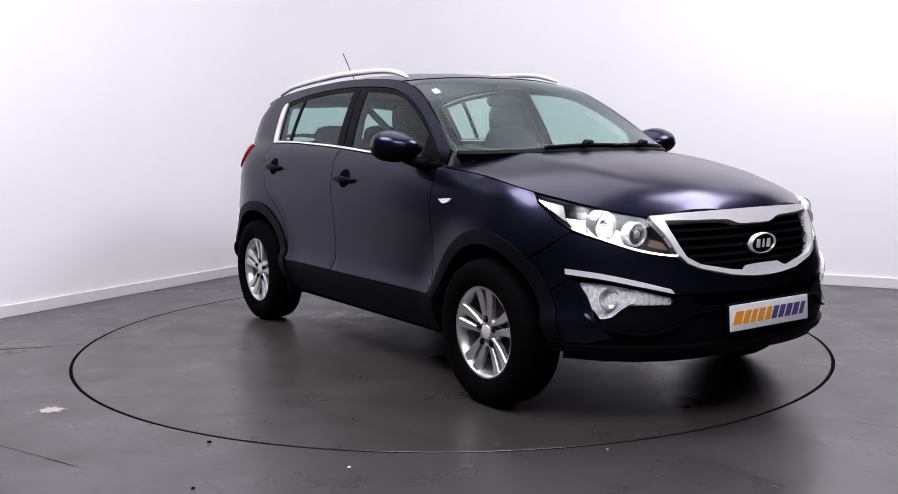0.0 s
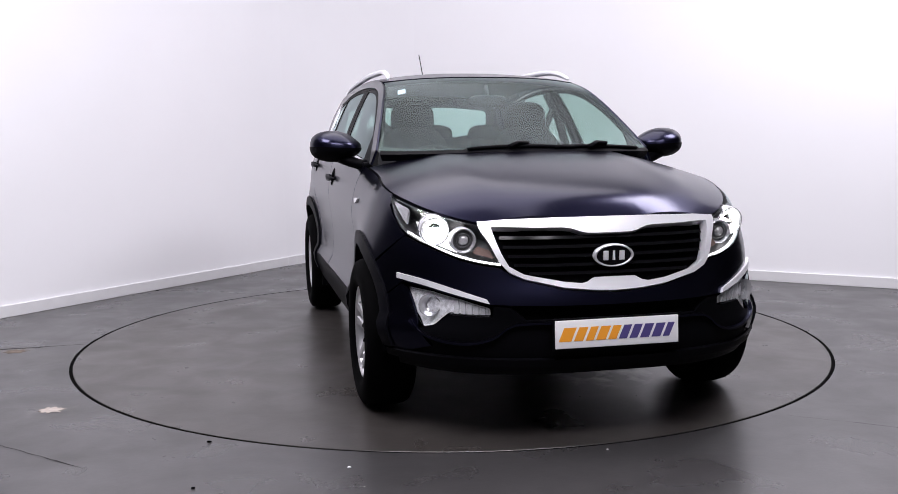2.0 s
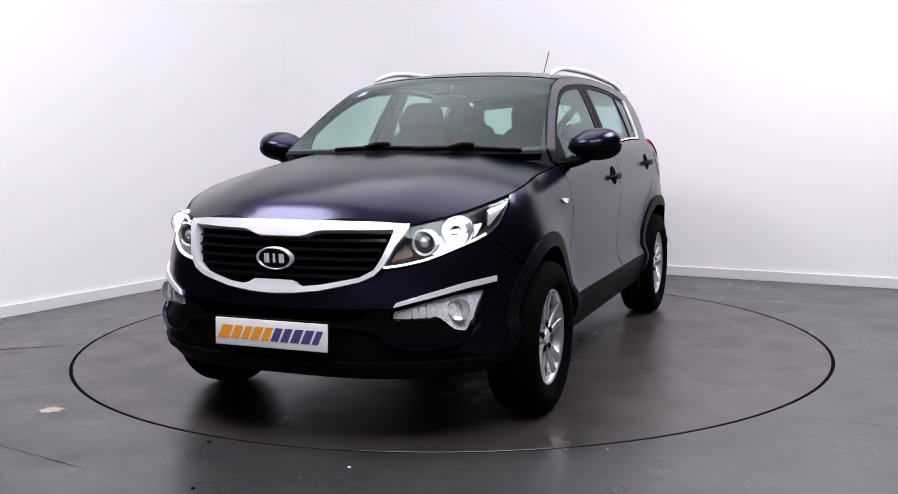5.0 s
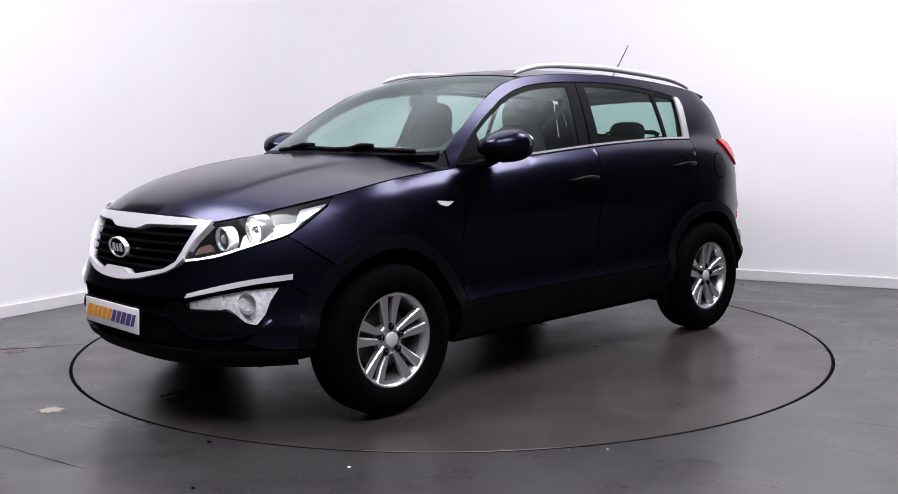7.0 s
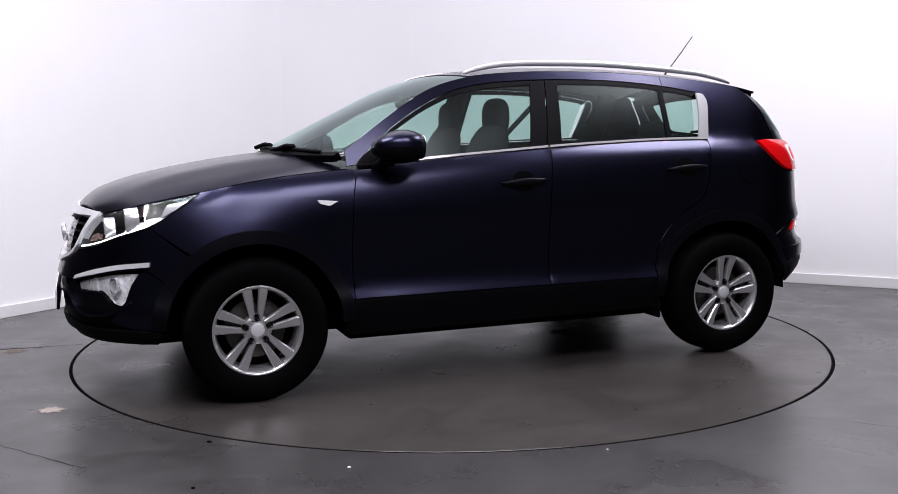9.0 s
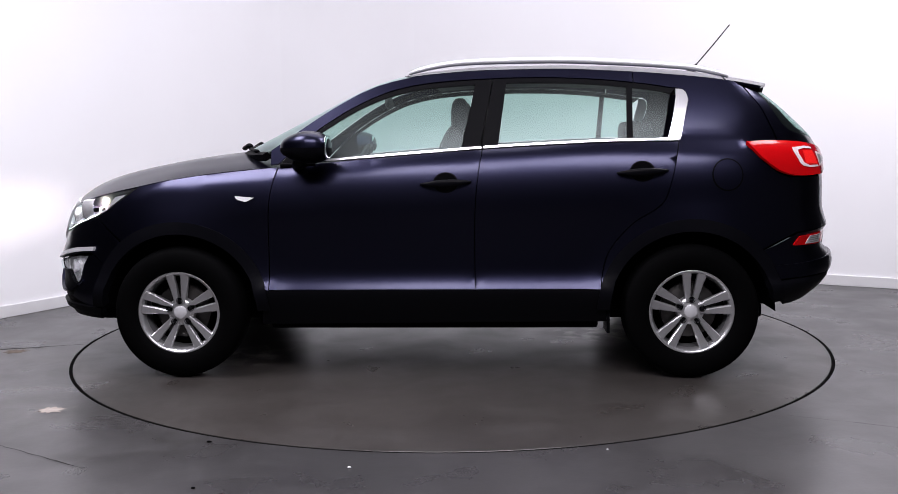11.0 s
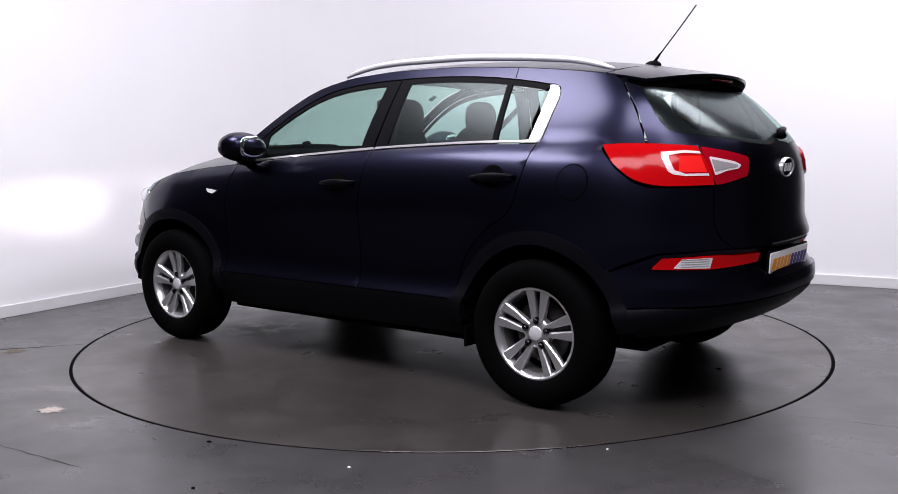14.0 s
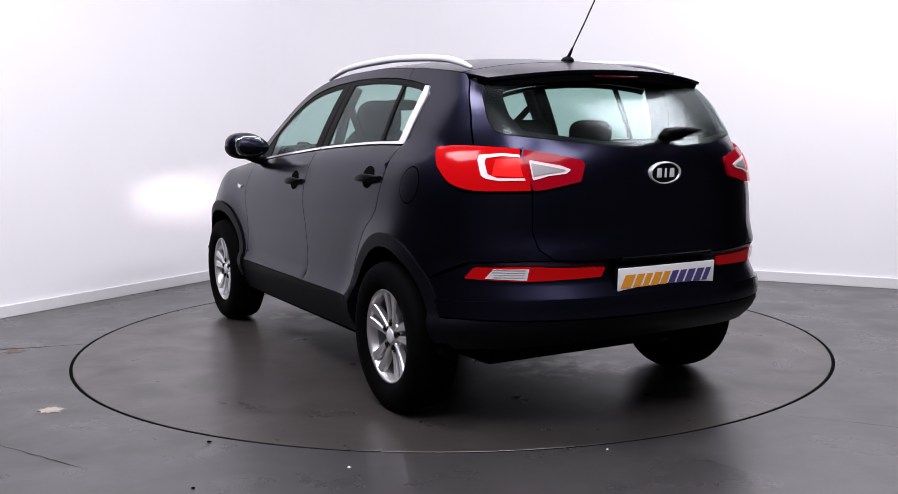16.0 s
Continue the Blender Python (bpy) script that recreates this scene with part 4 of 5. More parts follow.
        out = [F(-x, z) for x, z in ((0.79, 0.630), (0.70, 0.622), (0.60, 0.600), (0.50, 0.565), (0.495, 0.535), (0.58, 0.538), (0.645, 0.54), (0.70, 0.493), (0.735, 0.485), (0.765, 0.54))]
        bm = bmesh.new()
        sheet(bm, body, rounded(out, 0.008), (0.03, 0.03), 0.004, 0.01, 0.002, s)
        part("cover", bm, LENS, fog, smooth=False).visible_shadow = False
        bm = bmesh.new()
        sheet(bm, body, rounded(out, 0.008), (0.03, 0.03), -0.020, 0.0, 0.0, s)
        part("reflector", bm, FACETS, fog, "silvered reflector", smooth=False)
        u = F(-0.70, 0.565)
        c = Vector(body(*u)) - Vector((0, 0.018, 0))
        m = Matrix.Translation((c.x * s, c.y, c.z)) @ Vector((-0.35 * s, 1, 0)).to_track_quat("Z", "Y").to_matrix().to_4x4()
        bm = bmesh.new()
        lathe(bm, [(0.01, -0.02), (0.03, -0.01), (0.042, 0.012), (0.046, 0.012)], m, 28)
        part("bowl", bm, REFLECTOR, fog)
        for k in range(5):
            bm = bmesh.new()
            x = 0.515 + 0.024 * k
            ztop = 0.565 + (x - 0.5) * 0.33
            sheet(bm, body, [F(-x, 0.538), F(-x - 0.016, 0.538), F(-x - 0.016, ztop), F(-x, ztop - 0.004)], (0.03, 0.03), -0.012, 0.015, 0.0, s)
            part("prism", bm, CLEAR, fog, smooth=False)
        strip = bend([F(-0.80, 0.682), F(-0.72, 0.668), F(-0.62, 0.640), F(-0.505, 0.604)], 5) + bend([F(-0.495, 0.586), F(-0.62, 0.618), F(-0.72, 0.645), F(-0.80, 0.660)], 5)
        bm = bmesh.new()
        sheet(bm, body, strip, (0.03, 0.02), 0.012, 0.02, 0.0, s)
        part("chrome_strip", bm, SATIN, fog, "satin chrome strip", smooth=False)
        # --- painted bumper corner below the strip
        co = [F(-0.775, 0.63), F(-0.745, 0.50), F(-0.70, 0.40)] + [P(1.79, 0.345)] + on_side(arch(1.32, 0.47, 2, 31, 8)) + [P(1.815, 0.650), F(-0.80, 0.645)]
        panel("bumper_corner", co, PAINT, car, s, "navy painted bumper corner")

        # --- tail lamp: outer half on the quarter panel, inner half on the tailgate
        tail = new("tail_lamp")
        tail.parent = car
        tail["label"] = "red tail lamp with clear reverse section"
        outer = bend([P(-1.60, 1.192), P(-1.70, 1.196), P(-1.85, 1.193), R(-0.60, 1.184), R(-0.584, 1.182)], 4) + [R(-0.582, 1.10), R(-0.583, 1.022)] + bend([R(-0.66, 1.02), P(-1.86, 1.022), P(-1.76, 1.05), P(-1.67, 1.115)], 4)
        bm = bmesh.new()
        sheet(bm, body, outer, (0.03, 0.03), 0.012, 0.02, 0.002, s)
        part("outer_lens", bm, RED, tail, smooth=False)
        loop = [P(-1.845, 1.160), P(-1.92, 1.166), R(-0.60, 1.160), R(-0.60, 1.151), P(-1.92, 1.155), P(-1.876, 1.147), P(-1.879, 1.132), P(-1.905, 1.086), P(-1.925, 1.078), R(-0.68, 1.071), R(-0.60, 1.071), R(-0.60, 1.062), R(-0.68, 1.061), P(-1.905, 1.068), P(-1.885, 1.080), P(-1.850, 1.140)]
        bm = bmesh.new()
        sheet(bm, body, loop, (0.03, 0.03), 0.0145, 0.004, 0.0, s)
        part("light_guide", bm, GUIDE, tail, "pale C-shaped light guide", smooth=False)
        bm = bmesh.new()
        sheet(bm, body, [P(-1.91, 1.143), R(-0.605, 1.143), R(-0.605, 1.076), P(-1.92, 1.080)], (0.03, 0.03), 0.014, 0.004, 0.0, s)
        part("reflector", bm, RED_CORE, tail, smooth=False)
        inner = [R(-0.578, 1.180), R(-0.48, 1.163), R(-0.385, 1.140), R(-0.375, 1.125), R(-0.40, 1.055), R(-0.45, 1.045), R(-0.54, 1.025), R(-0.578, 1.022)]
        bm = bmesh.new()
        sheet(bm, body, rounded(inner, 0.008), (0.03, 0.03), 0.012, 0.02, 0.001, s)
        part("inner_lens", bm, RED_DARK, tail, smooth=False)
        rev = [R(-0.575, 1.140), R(-0.47, 1.118), R(-0.435, 1.103), R(-0.455, 1.088), R(-0.52, 1.080), R(-0.575, 1.062)]
        bm = bmesh.new()
        sheet(bm, body, rounded(rev, 0.008), (0.03, 0.03), 0.0145, 0.004, 0.0, s)
        part("reverse_guide", bm, GUIDE, tail, "pale rim of the reverse lens", smooth=False)
        rev = [R(-0.572, 1.128), R(-0.50, 1.112), R(-0.455, 1.102), R(-0.462, 1.096), R(-0.52, 1.089), R(-0.572, 1.076)]
        bm = bmesh.new()
        sheet(bm, body, rounded(rev, 0.006), (0.03, 0.03), 0.0165, 0.003, 0.0, s)
        part("reverse_lens", bm, CLEAR_DIM, tail, "clear reverse lens", smooth=False)
        # --- bumper reflector strip
        refl = new("bumper_lamp")
        refl.parent = car
        refl["label"] = "red bumper lamp strip with a clear panel"
        bm = bmesh.new()
        sheet(bm, body, rounded([P(-1.845, 0.668), P(-1.885, 0.715), R(-0.60, 0.722), R(-0.50, 0.715), R(-0.30, 0.712), R(-0.315, 0.672), R(-0.60, 0.660)], 0.008), (0.03, 0.03), 0.008, 0.015, 0.0, s)
        part("red_lens", bm, RED, refl, smooth=False)
        bm = bmesh.new()
        sheet(bm, body, [P(-1.92, 0.672), P(-1.95, 0.712), R(-0.60, 0.714), R(-0.605, 0.666)], (0.03, 0.03), 0.0105, 0.004, 0.0, s)
        part("clear_lens", bm, CLEAR, refl, smooth=False)
        for k in range(4):
            bm = bmesh.new()
            zz = 0.677 + 0.0105 * k
            sheet(bm, body, [P(-1.945, zz), R(-0.612, zz), R(-0.612, zz + 0.003), P(-1.945, zz + 0.003)], (0.03, 0.03), 0.0118, 0.002, 0.0, s)
            part("lens_rib", bm, CLEAR_DIM, refl, "grey rib across the clear panel", smooth=False)

    # --- bonnet
    n = 16
    lead = [(-1 + 2 * i / n, 2.089 - 0.092 * (-1 + 2 * i / n) ** 2) for i in range(n + 1)]
    back = [(q, 1.11 - 0.27 * abs(q) ** 2.2) for q in [1 - 2 * i / n for i in range(n + 1)]]
    panel("bonnet", lead + back, PAINT, car, 1, "dark navy metallic bonnet", bonnet, step=(0.08, 0.05), edge=0.02)
    # --- windscreen, cowl and roof
    wb = [(q, 1.095 - 0.235 * abs(q) ** 2.4) for q in [-1 + 2 * i / n for i in range(n + 1)]]
    wt = [(q, 0.205 - 0.085 * q * q) for q in [1 - 2 * i / n for i in range(n + 1)]]
    inset = [(q * 0.985, y) for q, y in wb + wt]
    screen = panel("windscreen", inset, SCREEN_GLASS, car, 1, "clear tinted windscreen", roof, step=(0.08, 0.06), edge=0, off=-0.004)
    screen.visible_shadow = False
    # black edge band of the windscreen
    bm = bmesh.new()
    band_in = [(q * 0.95, y + 0.0) for q, y in [(q, 1.068 - 0.235 * abs(q) ** 2.4) for q in [-1 + 2 * i / n for i in range(n + 1)]]]
    band_top = [(q * 0.95, y) for q, y in [(q, 0.245 - 0.085 * q * q) for q in [1 - 2 * i / n for i in range(n + 1)]]]
    inner_loop = band_in + band_top
    outer_loop = inset
    k = len(outer_loop)
    for i in range(k):
        j = (i + 1) % k
        quad = [outer_loop[i], outer_loop[j], inner_loop[j], inner_loop[i]]
        f = bm.faces.new([bm.verts.new(Vector(roof(*p)) - Vector((0, 0, 0.009))) for p in quad])
        if f.normal.z < 0:
            f.normal_flip()
    bmesh.ops.remove_doubles(bm, verts=bm.verts[:], dist=1e-4)
    part("black_border", bm, GLOSS_BLACK, screen, "black printed glass border", smooth=True)
    bm = bmesh.new()
    sheet(bm, roof, [(0.80, 0.40), (0.87, 0.405), (0.87, 0.345), (0.80, 0.34)], (0.05, 0.05), -0.006, 0, 0)
    part("sticker", bm, STICKER, screen, "small pale windscreen sticker", smooth=False)
    bm = bmesh.new()
    sheet(bm, roof, [(q, 1.12 - 0.24 * abs(q) ** 2.4) for q in [-0.97 + 1.94 * i / n for i in range(n + 1)]] + [(q, 1.088 - 0.235 * abs(q) ** 2.4) for q in [0.97 - 1.94 * i / n for i in range(n + 1)]], (0.08, 0.05), -0.001, 0.04, 0)
    part("cowl", bm, PLASTIC, car, "black plastic cowl below the windscreen", smooth=False)
    rf = [(q, 0.198 - 0.085 * q * q) for q in [-1 + 2 * i / n for i in range(n + 1)]] + [(q, -1.555 + 0.03 * q * q) for q in [1 - 2 * i / n for i in range(n + 1)]]
    panel("roof", rf, PAINT, car, 1, "dark navy metallic roof", roof, step=(0.08, 0.06), edge=0.02)
    bm = bmesh.new()
    sheet(bm, roof, [(q * 0.97, 0.10 - 0.08 * q * q) for q in [-1 + 2 * i / n for i in range(n + 1)]] + [(q * 0.95, -1.5) for q in [1 - 2 * i / n for i in range(n + 1)]], (0.1, 0.08), -0.045, 0, 0)
    part("headliner", bm, HEADLINER, car, "pale grey headliner", smooth=False)
    # --- spoiler
    sp = [(q, -1.56 + 0.03 * q * q) for q in [-1 + 2 * i / n for i in range(n + 1)]] + [(q, -1.835 + 0.115 * abs(q) ** 3) for q in [1 - 2 * i / n for i in range(n + 1)]]
    spoiler = panel("roof_spoiler", sp, PAINT, car, 1, "navy roof spoiler with dark underside", roof, step=(0.08, 0.05), edge=0.014)
    bm = bmesh.new()
    lip = [(q * 0.985, -1.63) for q in [-1 + 2 * i / n for i in range(n + 1)]] + [(q * 0.985, -1.829 + 0.115 * abs(q) ** 3) for q in [1 - 2 * i / n for i in range(n + 1)]]
    sheet(bm, roof, lip, (0.08, 0.05), -0.048, 0, 0)
    sheet(bm, roof, lip, (0.08, 0.05), -0.012, 0.036, 0, face=False)
    part("underside", bm, LINER, spoiler, "matt black spoiler underside", smooth=False)
    bm = bmesh.new()
    box(bm, (-0.12, -1.833, 1.488), (0.12, -1.823, 1.498), 0.003)
    part("stop_lamp", bm, DIM_RED, spoiler, "dark red high stop lamp")

    # --- tailgate
    lower_glass = [(0.0, 1.203), (0.06, 1.200), (0.125, 1.190), (0.285, 1.200), (0.43, 1.220), (0.56, 1.238), (0.612, 1.247)]
    rim_glass = bend([(0.612, 1.247), (0.640, 1.265), (0.643, 1.33), (0.626, 1.41), (0.597, 1.455)], 4)
    edge_up = [P(-1.66, 1.43), P(-1.697, 1.38), P(-1.747, 1.28), P(-1.78, 1.204)]
    lampside = [R(-0.580, 1.186), R(-0.581, 1.02), R(-0.586, 0.86), R(-0.57, 0.79), R(-0.52, 0.748), R(-0.40, 0.742), R(-0.2, 0.742)]
    gp = [R(-x, z) for x, z in lower_glass[:-1] + rim_glass] + [P(-1.625, 1.48)] + edge_up + lampside
    right = [(2 * UR - u, z) for u, z in gp]
    tailgate = panel("tailgate", gp + [R(0, 0.742)] + right[::-1][:-1], PAINT, car, 1, "dark navy metallic tailgate", gap=0.002)
    gl = [R(-x, z) for x, z in lower_glass[:-1] + rim_glass + [(0.45, 1.475), (0.3, 1.486)]]
    gr = [(2 * UR - u, z) for u, z in gl]
    bm = bmesh.new()
    sheet(bm, body, gl + [R(0, 1.495)] + gr[::-1][:-1], (0.05, 0.03), 0.003, 0.006, 0.002)
    glass = part("rear_window", bm, REAR_GLASS, tailgate, "tinted rear window", smooth=False)
    glass.visible_shadow = False
    # black printed border inside the glass, broad at its ends
    inner_l = [(x * 0.975, z + 0.022) for x, z in lower_glass[:-1]] + [(0.555, 1.268), (0.575, 1.33), (0.56, 1.41), (0.535, 1.44), (0.3, 1.462), (0.0, 1.470)]
    outer_l = lower_glass[:-1] + rim_glass[::2] + [(0.45, 1.475), (0.3, 1.486), (0.0, 1.495)]
    bm = bmesh.new()
    for s in (1, -1):
        sheet(bm, body, [R(-x, z) for x, z in outer_l] + [R(-x, z) for x, z in inner_l[::-1]], (0.05, 0.03), -0.004, 0, 0.0, s)
    part("black_border", bm, BORDER, glass, "black printed glass border", smooth=False)
    bm = bmesh.new()
    tube(bm, [(0.02, -2.115, 1.228), (0.05, -2.10, 1.250), (0.16, -2.075, 1.258), (0.30, -2.02, 1.255), (0.40, -1.975, 1.25)], lambda t: 0.024 - 0.014 * t, lambda t: 0.020 - 0.010 * t, 10)
    part("rear_wiper", bm, PLASTIC, tailgate, "black rear wiper")
    bm = bmesh.new()
    sheet(bm, body, [R(-0.24, 0.748), R(-0.24, 0.74), R(0.24, 0.74), R(0.24, 0.748)], (0.05, 0.03), 0.012, 0.02, 0)
    part("plate_lamp_bar", bm, PLASTIC, tailgate, smooth=False)

    # --- rear bumper
    rb = [R(0, 0.74), R(-0.2, 0.74), R(-0.40, 0.74), R(-0.52, 0.745), R(-0.62, 0.745), R(-0.78, 0.73), P(-1.86, 0.722)] + on_side(arch(-1.32, 0.47, 139, 160, 5)) + [R(-0.6, 0.56), R(-0.3, 0.565), R(0, 0.567)]
    panel("rear_bumper", rb + [(2 * UR - u, z) for u, z in rb[::-1][1:-1]], PAINT, car, 1, "navy painted rear bumper")
    ledge = [R(0, 0.597), R(-0.3, 0.597), R(-0.57, 0.592), P(-1.86, 0.578)] + on_side(arch(-1.32, 0.470, 150, 160, 3)) + [R(-0.80, 0.505), R(-0.57, 0.514), R(-0.3, 0.518), R(0, 0.518)]
    panel("bumper_ledge", ledge + [(2 * UR - u, z) for u, z in ledge[::-1][1:-1]], PAINT, car, 1, "dark navy raised rear bumper ledge", step=(0.05, 0.02), off=0.014, edge=0.03)
    lb = [R(0, 0.514), R(-0.3, 0.514), R(-0.57, 0.510), R(-0.80, 0.501)] + on_side(arch(-1.32, 0.470, 161, 176, 4)) + [R(-0.78, 0.372), R(-0.55, 0.390), R(-0.3, 0.402), R(0, 0.405)]
    panel("bumper_skirt", lb + [(2 * UR - u, z) for u, z in lb[::-1][1:-1]], CLADDING, car, 1, "satin black lower rear bumper", step=(0.05, 0.03), off=0.010, edge=0.03)

    # --- front bumper
    fb = [F(0, 0.625), F(-0.21, 0.643), F(-0.37, 0.683), F(-0.425, 0.712), F(-0.45, 0.725)] + bend([F(-x, z - 0.006) for x, z in HL_LOW] + [P(1.775, 0.836)], 4)
    fb += on_side(arch(1.32, 0.47, 51, 31, 5)) + [P(1.815, 0.652), F(-0.80, 0.650), F(-0.72, 0.635), F(-0.62, 0.608), F(-0.49, 0.582), F(-0.3, 0.578), F(0, 0.576)]
    panel("front_bumper", fb + [(2 * UF - u, z) for u, z in fb[::-1][1:-1]], PAINT, car, 1, "navy painted front bumper")
    low = [F(0, 0.523), F(-0.36, 0.52), F(-0.42, 0.575), F(-0.485, 0.578), F(-0.49, 0.53), F(-0.58, 0.533), F(-0.642, 0.535), F(-0.698, 0.488), F(-0.742, 0.478), F(-0.70, 0.40), P(1.785, 0.345), P(1.765, 0.29), F(-0.5, 0.285), F(0, 0.29)]
    panel("bumper_skirt", low + [(2 * UF - u, z) for u, z in low[::-1][1:-1]], PLASTIC, car, 1, "black plastic lower front bumper", off=-0.006, edge=0.04, step=(0.05, 0.03))
    mouth = bend([F(-0.765, 0.500), F(-0.73, 0.455), F(-0.66, 0.433), F(-0.566, 0.430), F(-0.479, 0.456), F(-0.417, 0.500), F(-0.36, 0.514), F(-0.20, 0.517), F(0, 0.519)], 4)
    for s in (1, -1):
        bm = bmesh.new()
        sheet(bm, body, mouth + [(a, b - 0.010) for a, b in mouth[::-1]], (0.04, 0.03), 0.010, 0.03, 0, s)
        part("bumper_crease", bm, PAINT, car, "raised navy bumper edge", smooth=False)
    bm = bmesh.new()
    lipc = [F(x, 0.365) for x in (-0.845, -0.80, -0.6, -0.3, 0, 0.3, 0.6, 0.80, 0.845)] + [F(x, 0.335) for x in (0.835, 0.80, 0.6, 0.3, 0, -0.3, -0.6, -0.80, -0.835)]
    sheet(bm, body, lipc, (0.05, 0.02), 0.012, 0.03, 0)
    part("front_lip", bm, PLASTIC, car, smooth=False)

    # --- grille
    grille = new("grille")
    grille.parent = car
    grille["label"] = "black slatted grille in a satin chrome frame"
    top = [(0, 0.912), (0.2, 0.911), (0.40, 0.906), (0.512, 0.896)]
    out_l = top + [(0.48, 0.82), (0.448, 0.745), (0.415, 0.706), (0.36, 0.680), (0.21, 0.646), (0.1, 0.634), (0, 0.630)]
    in_l = [(0, 0.850), (0.095, 0.851), (0.12, 0.857), (0.16, 0.871), (0.19, 0.874), (0.35, 0.876), (0.464, 0.877), (0.457, 0.84), (0.436, 0.775), (0.413, 0.729), (0.36, 0.699), (0.21, 0.668), (0.14, 0.660),
            (0.115, 0.665), (0.085, 0.682), (0, 0.683)]
    bm = bmesh.new()
    for s in (1, -1):
        sheet(bm, body, [F(-x, z) for x, z in out_l] + [F(-x, z) for x, z in in_l[::-1]], (0.04, 0.02), 0.012, 0.04, 0.0, s)
    part("frame", bm, SATIN, grille, "satin chrome grille frame", smooth=False)
    bm = bmesh.new()
    for s in (1, -1):
        sheet(bm, body, [F(-x, z) for x, z in out_l], (0.06, 0.06), -0.03, 0, 0, s)
    part("backing", bm, LINER, grille, smooth=False)
    for z, half in ((0.842, 0.44), (0.806, 0.43), (0.770, 0.415), (0.735, 0.395), (0.703, 0.34)):
        bm = bmesh.new()
        row = [F(-half + 2 * half * i / 20, z) for i in range(21)]
        sheet(bm, body, [(a, b - 0.006) for a, b in row] + [(a, b + 0.006) for a, b in row[::-1]], (0.06, 0.03), -0.006, 0.03, 0)
        part("slat", bm, GLOSS_BLACK, grille, smooth=False)
    # --- intake between bumper and skirt
    bm = bmesh.new()
    ik = [F(0, 0.578), F(-0.43, 0.58), F(-0.36, 0.515), F(0, 0.518)]
    sheet(bm, body, ik + [(2 * UF - u, z) for u, z in ik[::-1][1:-1]], (0.06, 0.06), -0.03, 0, 0)
    part("intake", bm, LINER, car, "dark lower intake", smooth=False)

    # --- badges: plain ovals with bars
    for name, y, z, d in (("front_badge", body(UF, 0.768)[1] + 0.016, 0.768, 1), ("rear_badge", body(UR, 1.083)[1] - 0.004, 1.083, -1)):
        badge = new(name)
        badge.parent = car
        badge["label"] = "chrome oval badge with plain bars"
        tilt = pose(0, y, z, 90 * d * -1 - (8 if d > 0 else -6), 0, 0) @ Matrix.Diagonal((1.0, 0.55, 1, 1))
        bm = bmesh.new()
        lathe(bm, [(0.072, 0.004), (0.074, 0.010), (0.080, 0.012), (0.084, 0.008), (0.084, -0.01)], tilt, 40)
        part("ring", bm, CHROME, badge)
        bm = bmesh.new()
        lathe(bm, [(0, 0.006), (0.074, 0.005)], tilt, 40)
        part("disc", bm, GLOSS_BLACK, badge)
        for x in (-0.034, 0.0, 0.034):
            bm = bmesh.new()
            w = 0.011 if x else 0.005
            box(bm, (x - w, y - 0.004 + d * 0.006, z - 0.019), (x + w, y + 0.004 + d * 0.006, z + 0.019), 0.002)
            part("bar", bm, SATIN, badge)

    # --- number plates with the dealer's slanted blocks
    for name, y, z, d, tilt in (("front_plate", 2.208, 0.468, 1, 3), ("rear_plate", -2.172, 0.648, -1, -4)):
        plate = new(name)
        plate.parent = car
        plate["label"] = "white plate with slanted orange and violet blocks"
        plate.matrix_local = pose(0, y, z, -tilt * d * d, 0, 180 if d > 0 else 0)
        bm = bmesh.new()
        box(bm, (-0.26, -0.004, -0.0555), (0.26, 0.006, 0.0555), 0.003)
        part("board", bm, WHITE_PLATE, plate)
        bm = bmesh.new()
        box(bm, (-0.268, 0.002, -0.063), (0.268, 0.014, 0.063), 0.003)
        part("holder", bm, PLASTIC, plate)
        widths = [0.058, 0.044, 0.038, 0.046, 0.040, 0.040, 0.040, 0.044, 0.044, 0.034]
        x = -0.236
        for i, w in enumerate(widths):
            bm = bmesh.new()
            h, sk = 0.027, 0.012
            for lo, hi in (((x, -0.0055), (x + w - 0.006, -0.0045)),):
                box(bm, (lo[0], lo[1], -h), (hi[0], hi[1], h))
                for v in bm.verts:
                    v.co.x += sk * v.co.z / h
            part("print_block", bm, ORANGE if i < 5 else PURPLE, plate, smooth=False)
            x += w + 0.005

    # --- wipers
    for x0, x1 in ((0.30, -0.22), (-0.12, -0.62)):
        bm = bmesh.new()
        path = []
        for i in range(12):
            t = i / 11
            x = x0 + (x1 - x0) * t
            q = x / 0.74
            y = 1.10 - 0.235 * abs(q) ** 2.4 - 0.004 - 0.012 * math.sin(math.pi * t)
            p = Vector(roof(q, y))
            path.append(p + Vector((0, 0, 0.006)))
        tube(bm, path, 0.011, 0.010, 8)
        p = path[5]
        tube(bm, [p + Vector((0.05, 0.05, 0.0)), p + Vector((0.0, 0.01, 0.018)), p + Vector((-0.06, -0.012, 0.014))], 0.016, 0.012, 8)
        part("wiper", bm, PLASTIC, car, "black windscreen wiper")
    # --- aerial
    aerial = new("aerial")
    aerial.parent = car
    bm = bmesh.new()
    blob(bm, (0, -1.465, 1.588), (0.022, 0.045, 0.022), 2, 16, 10)
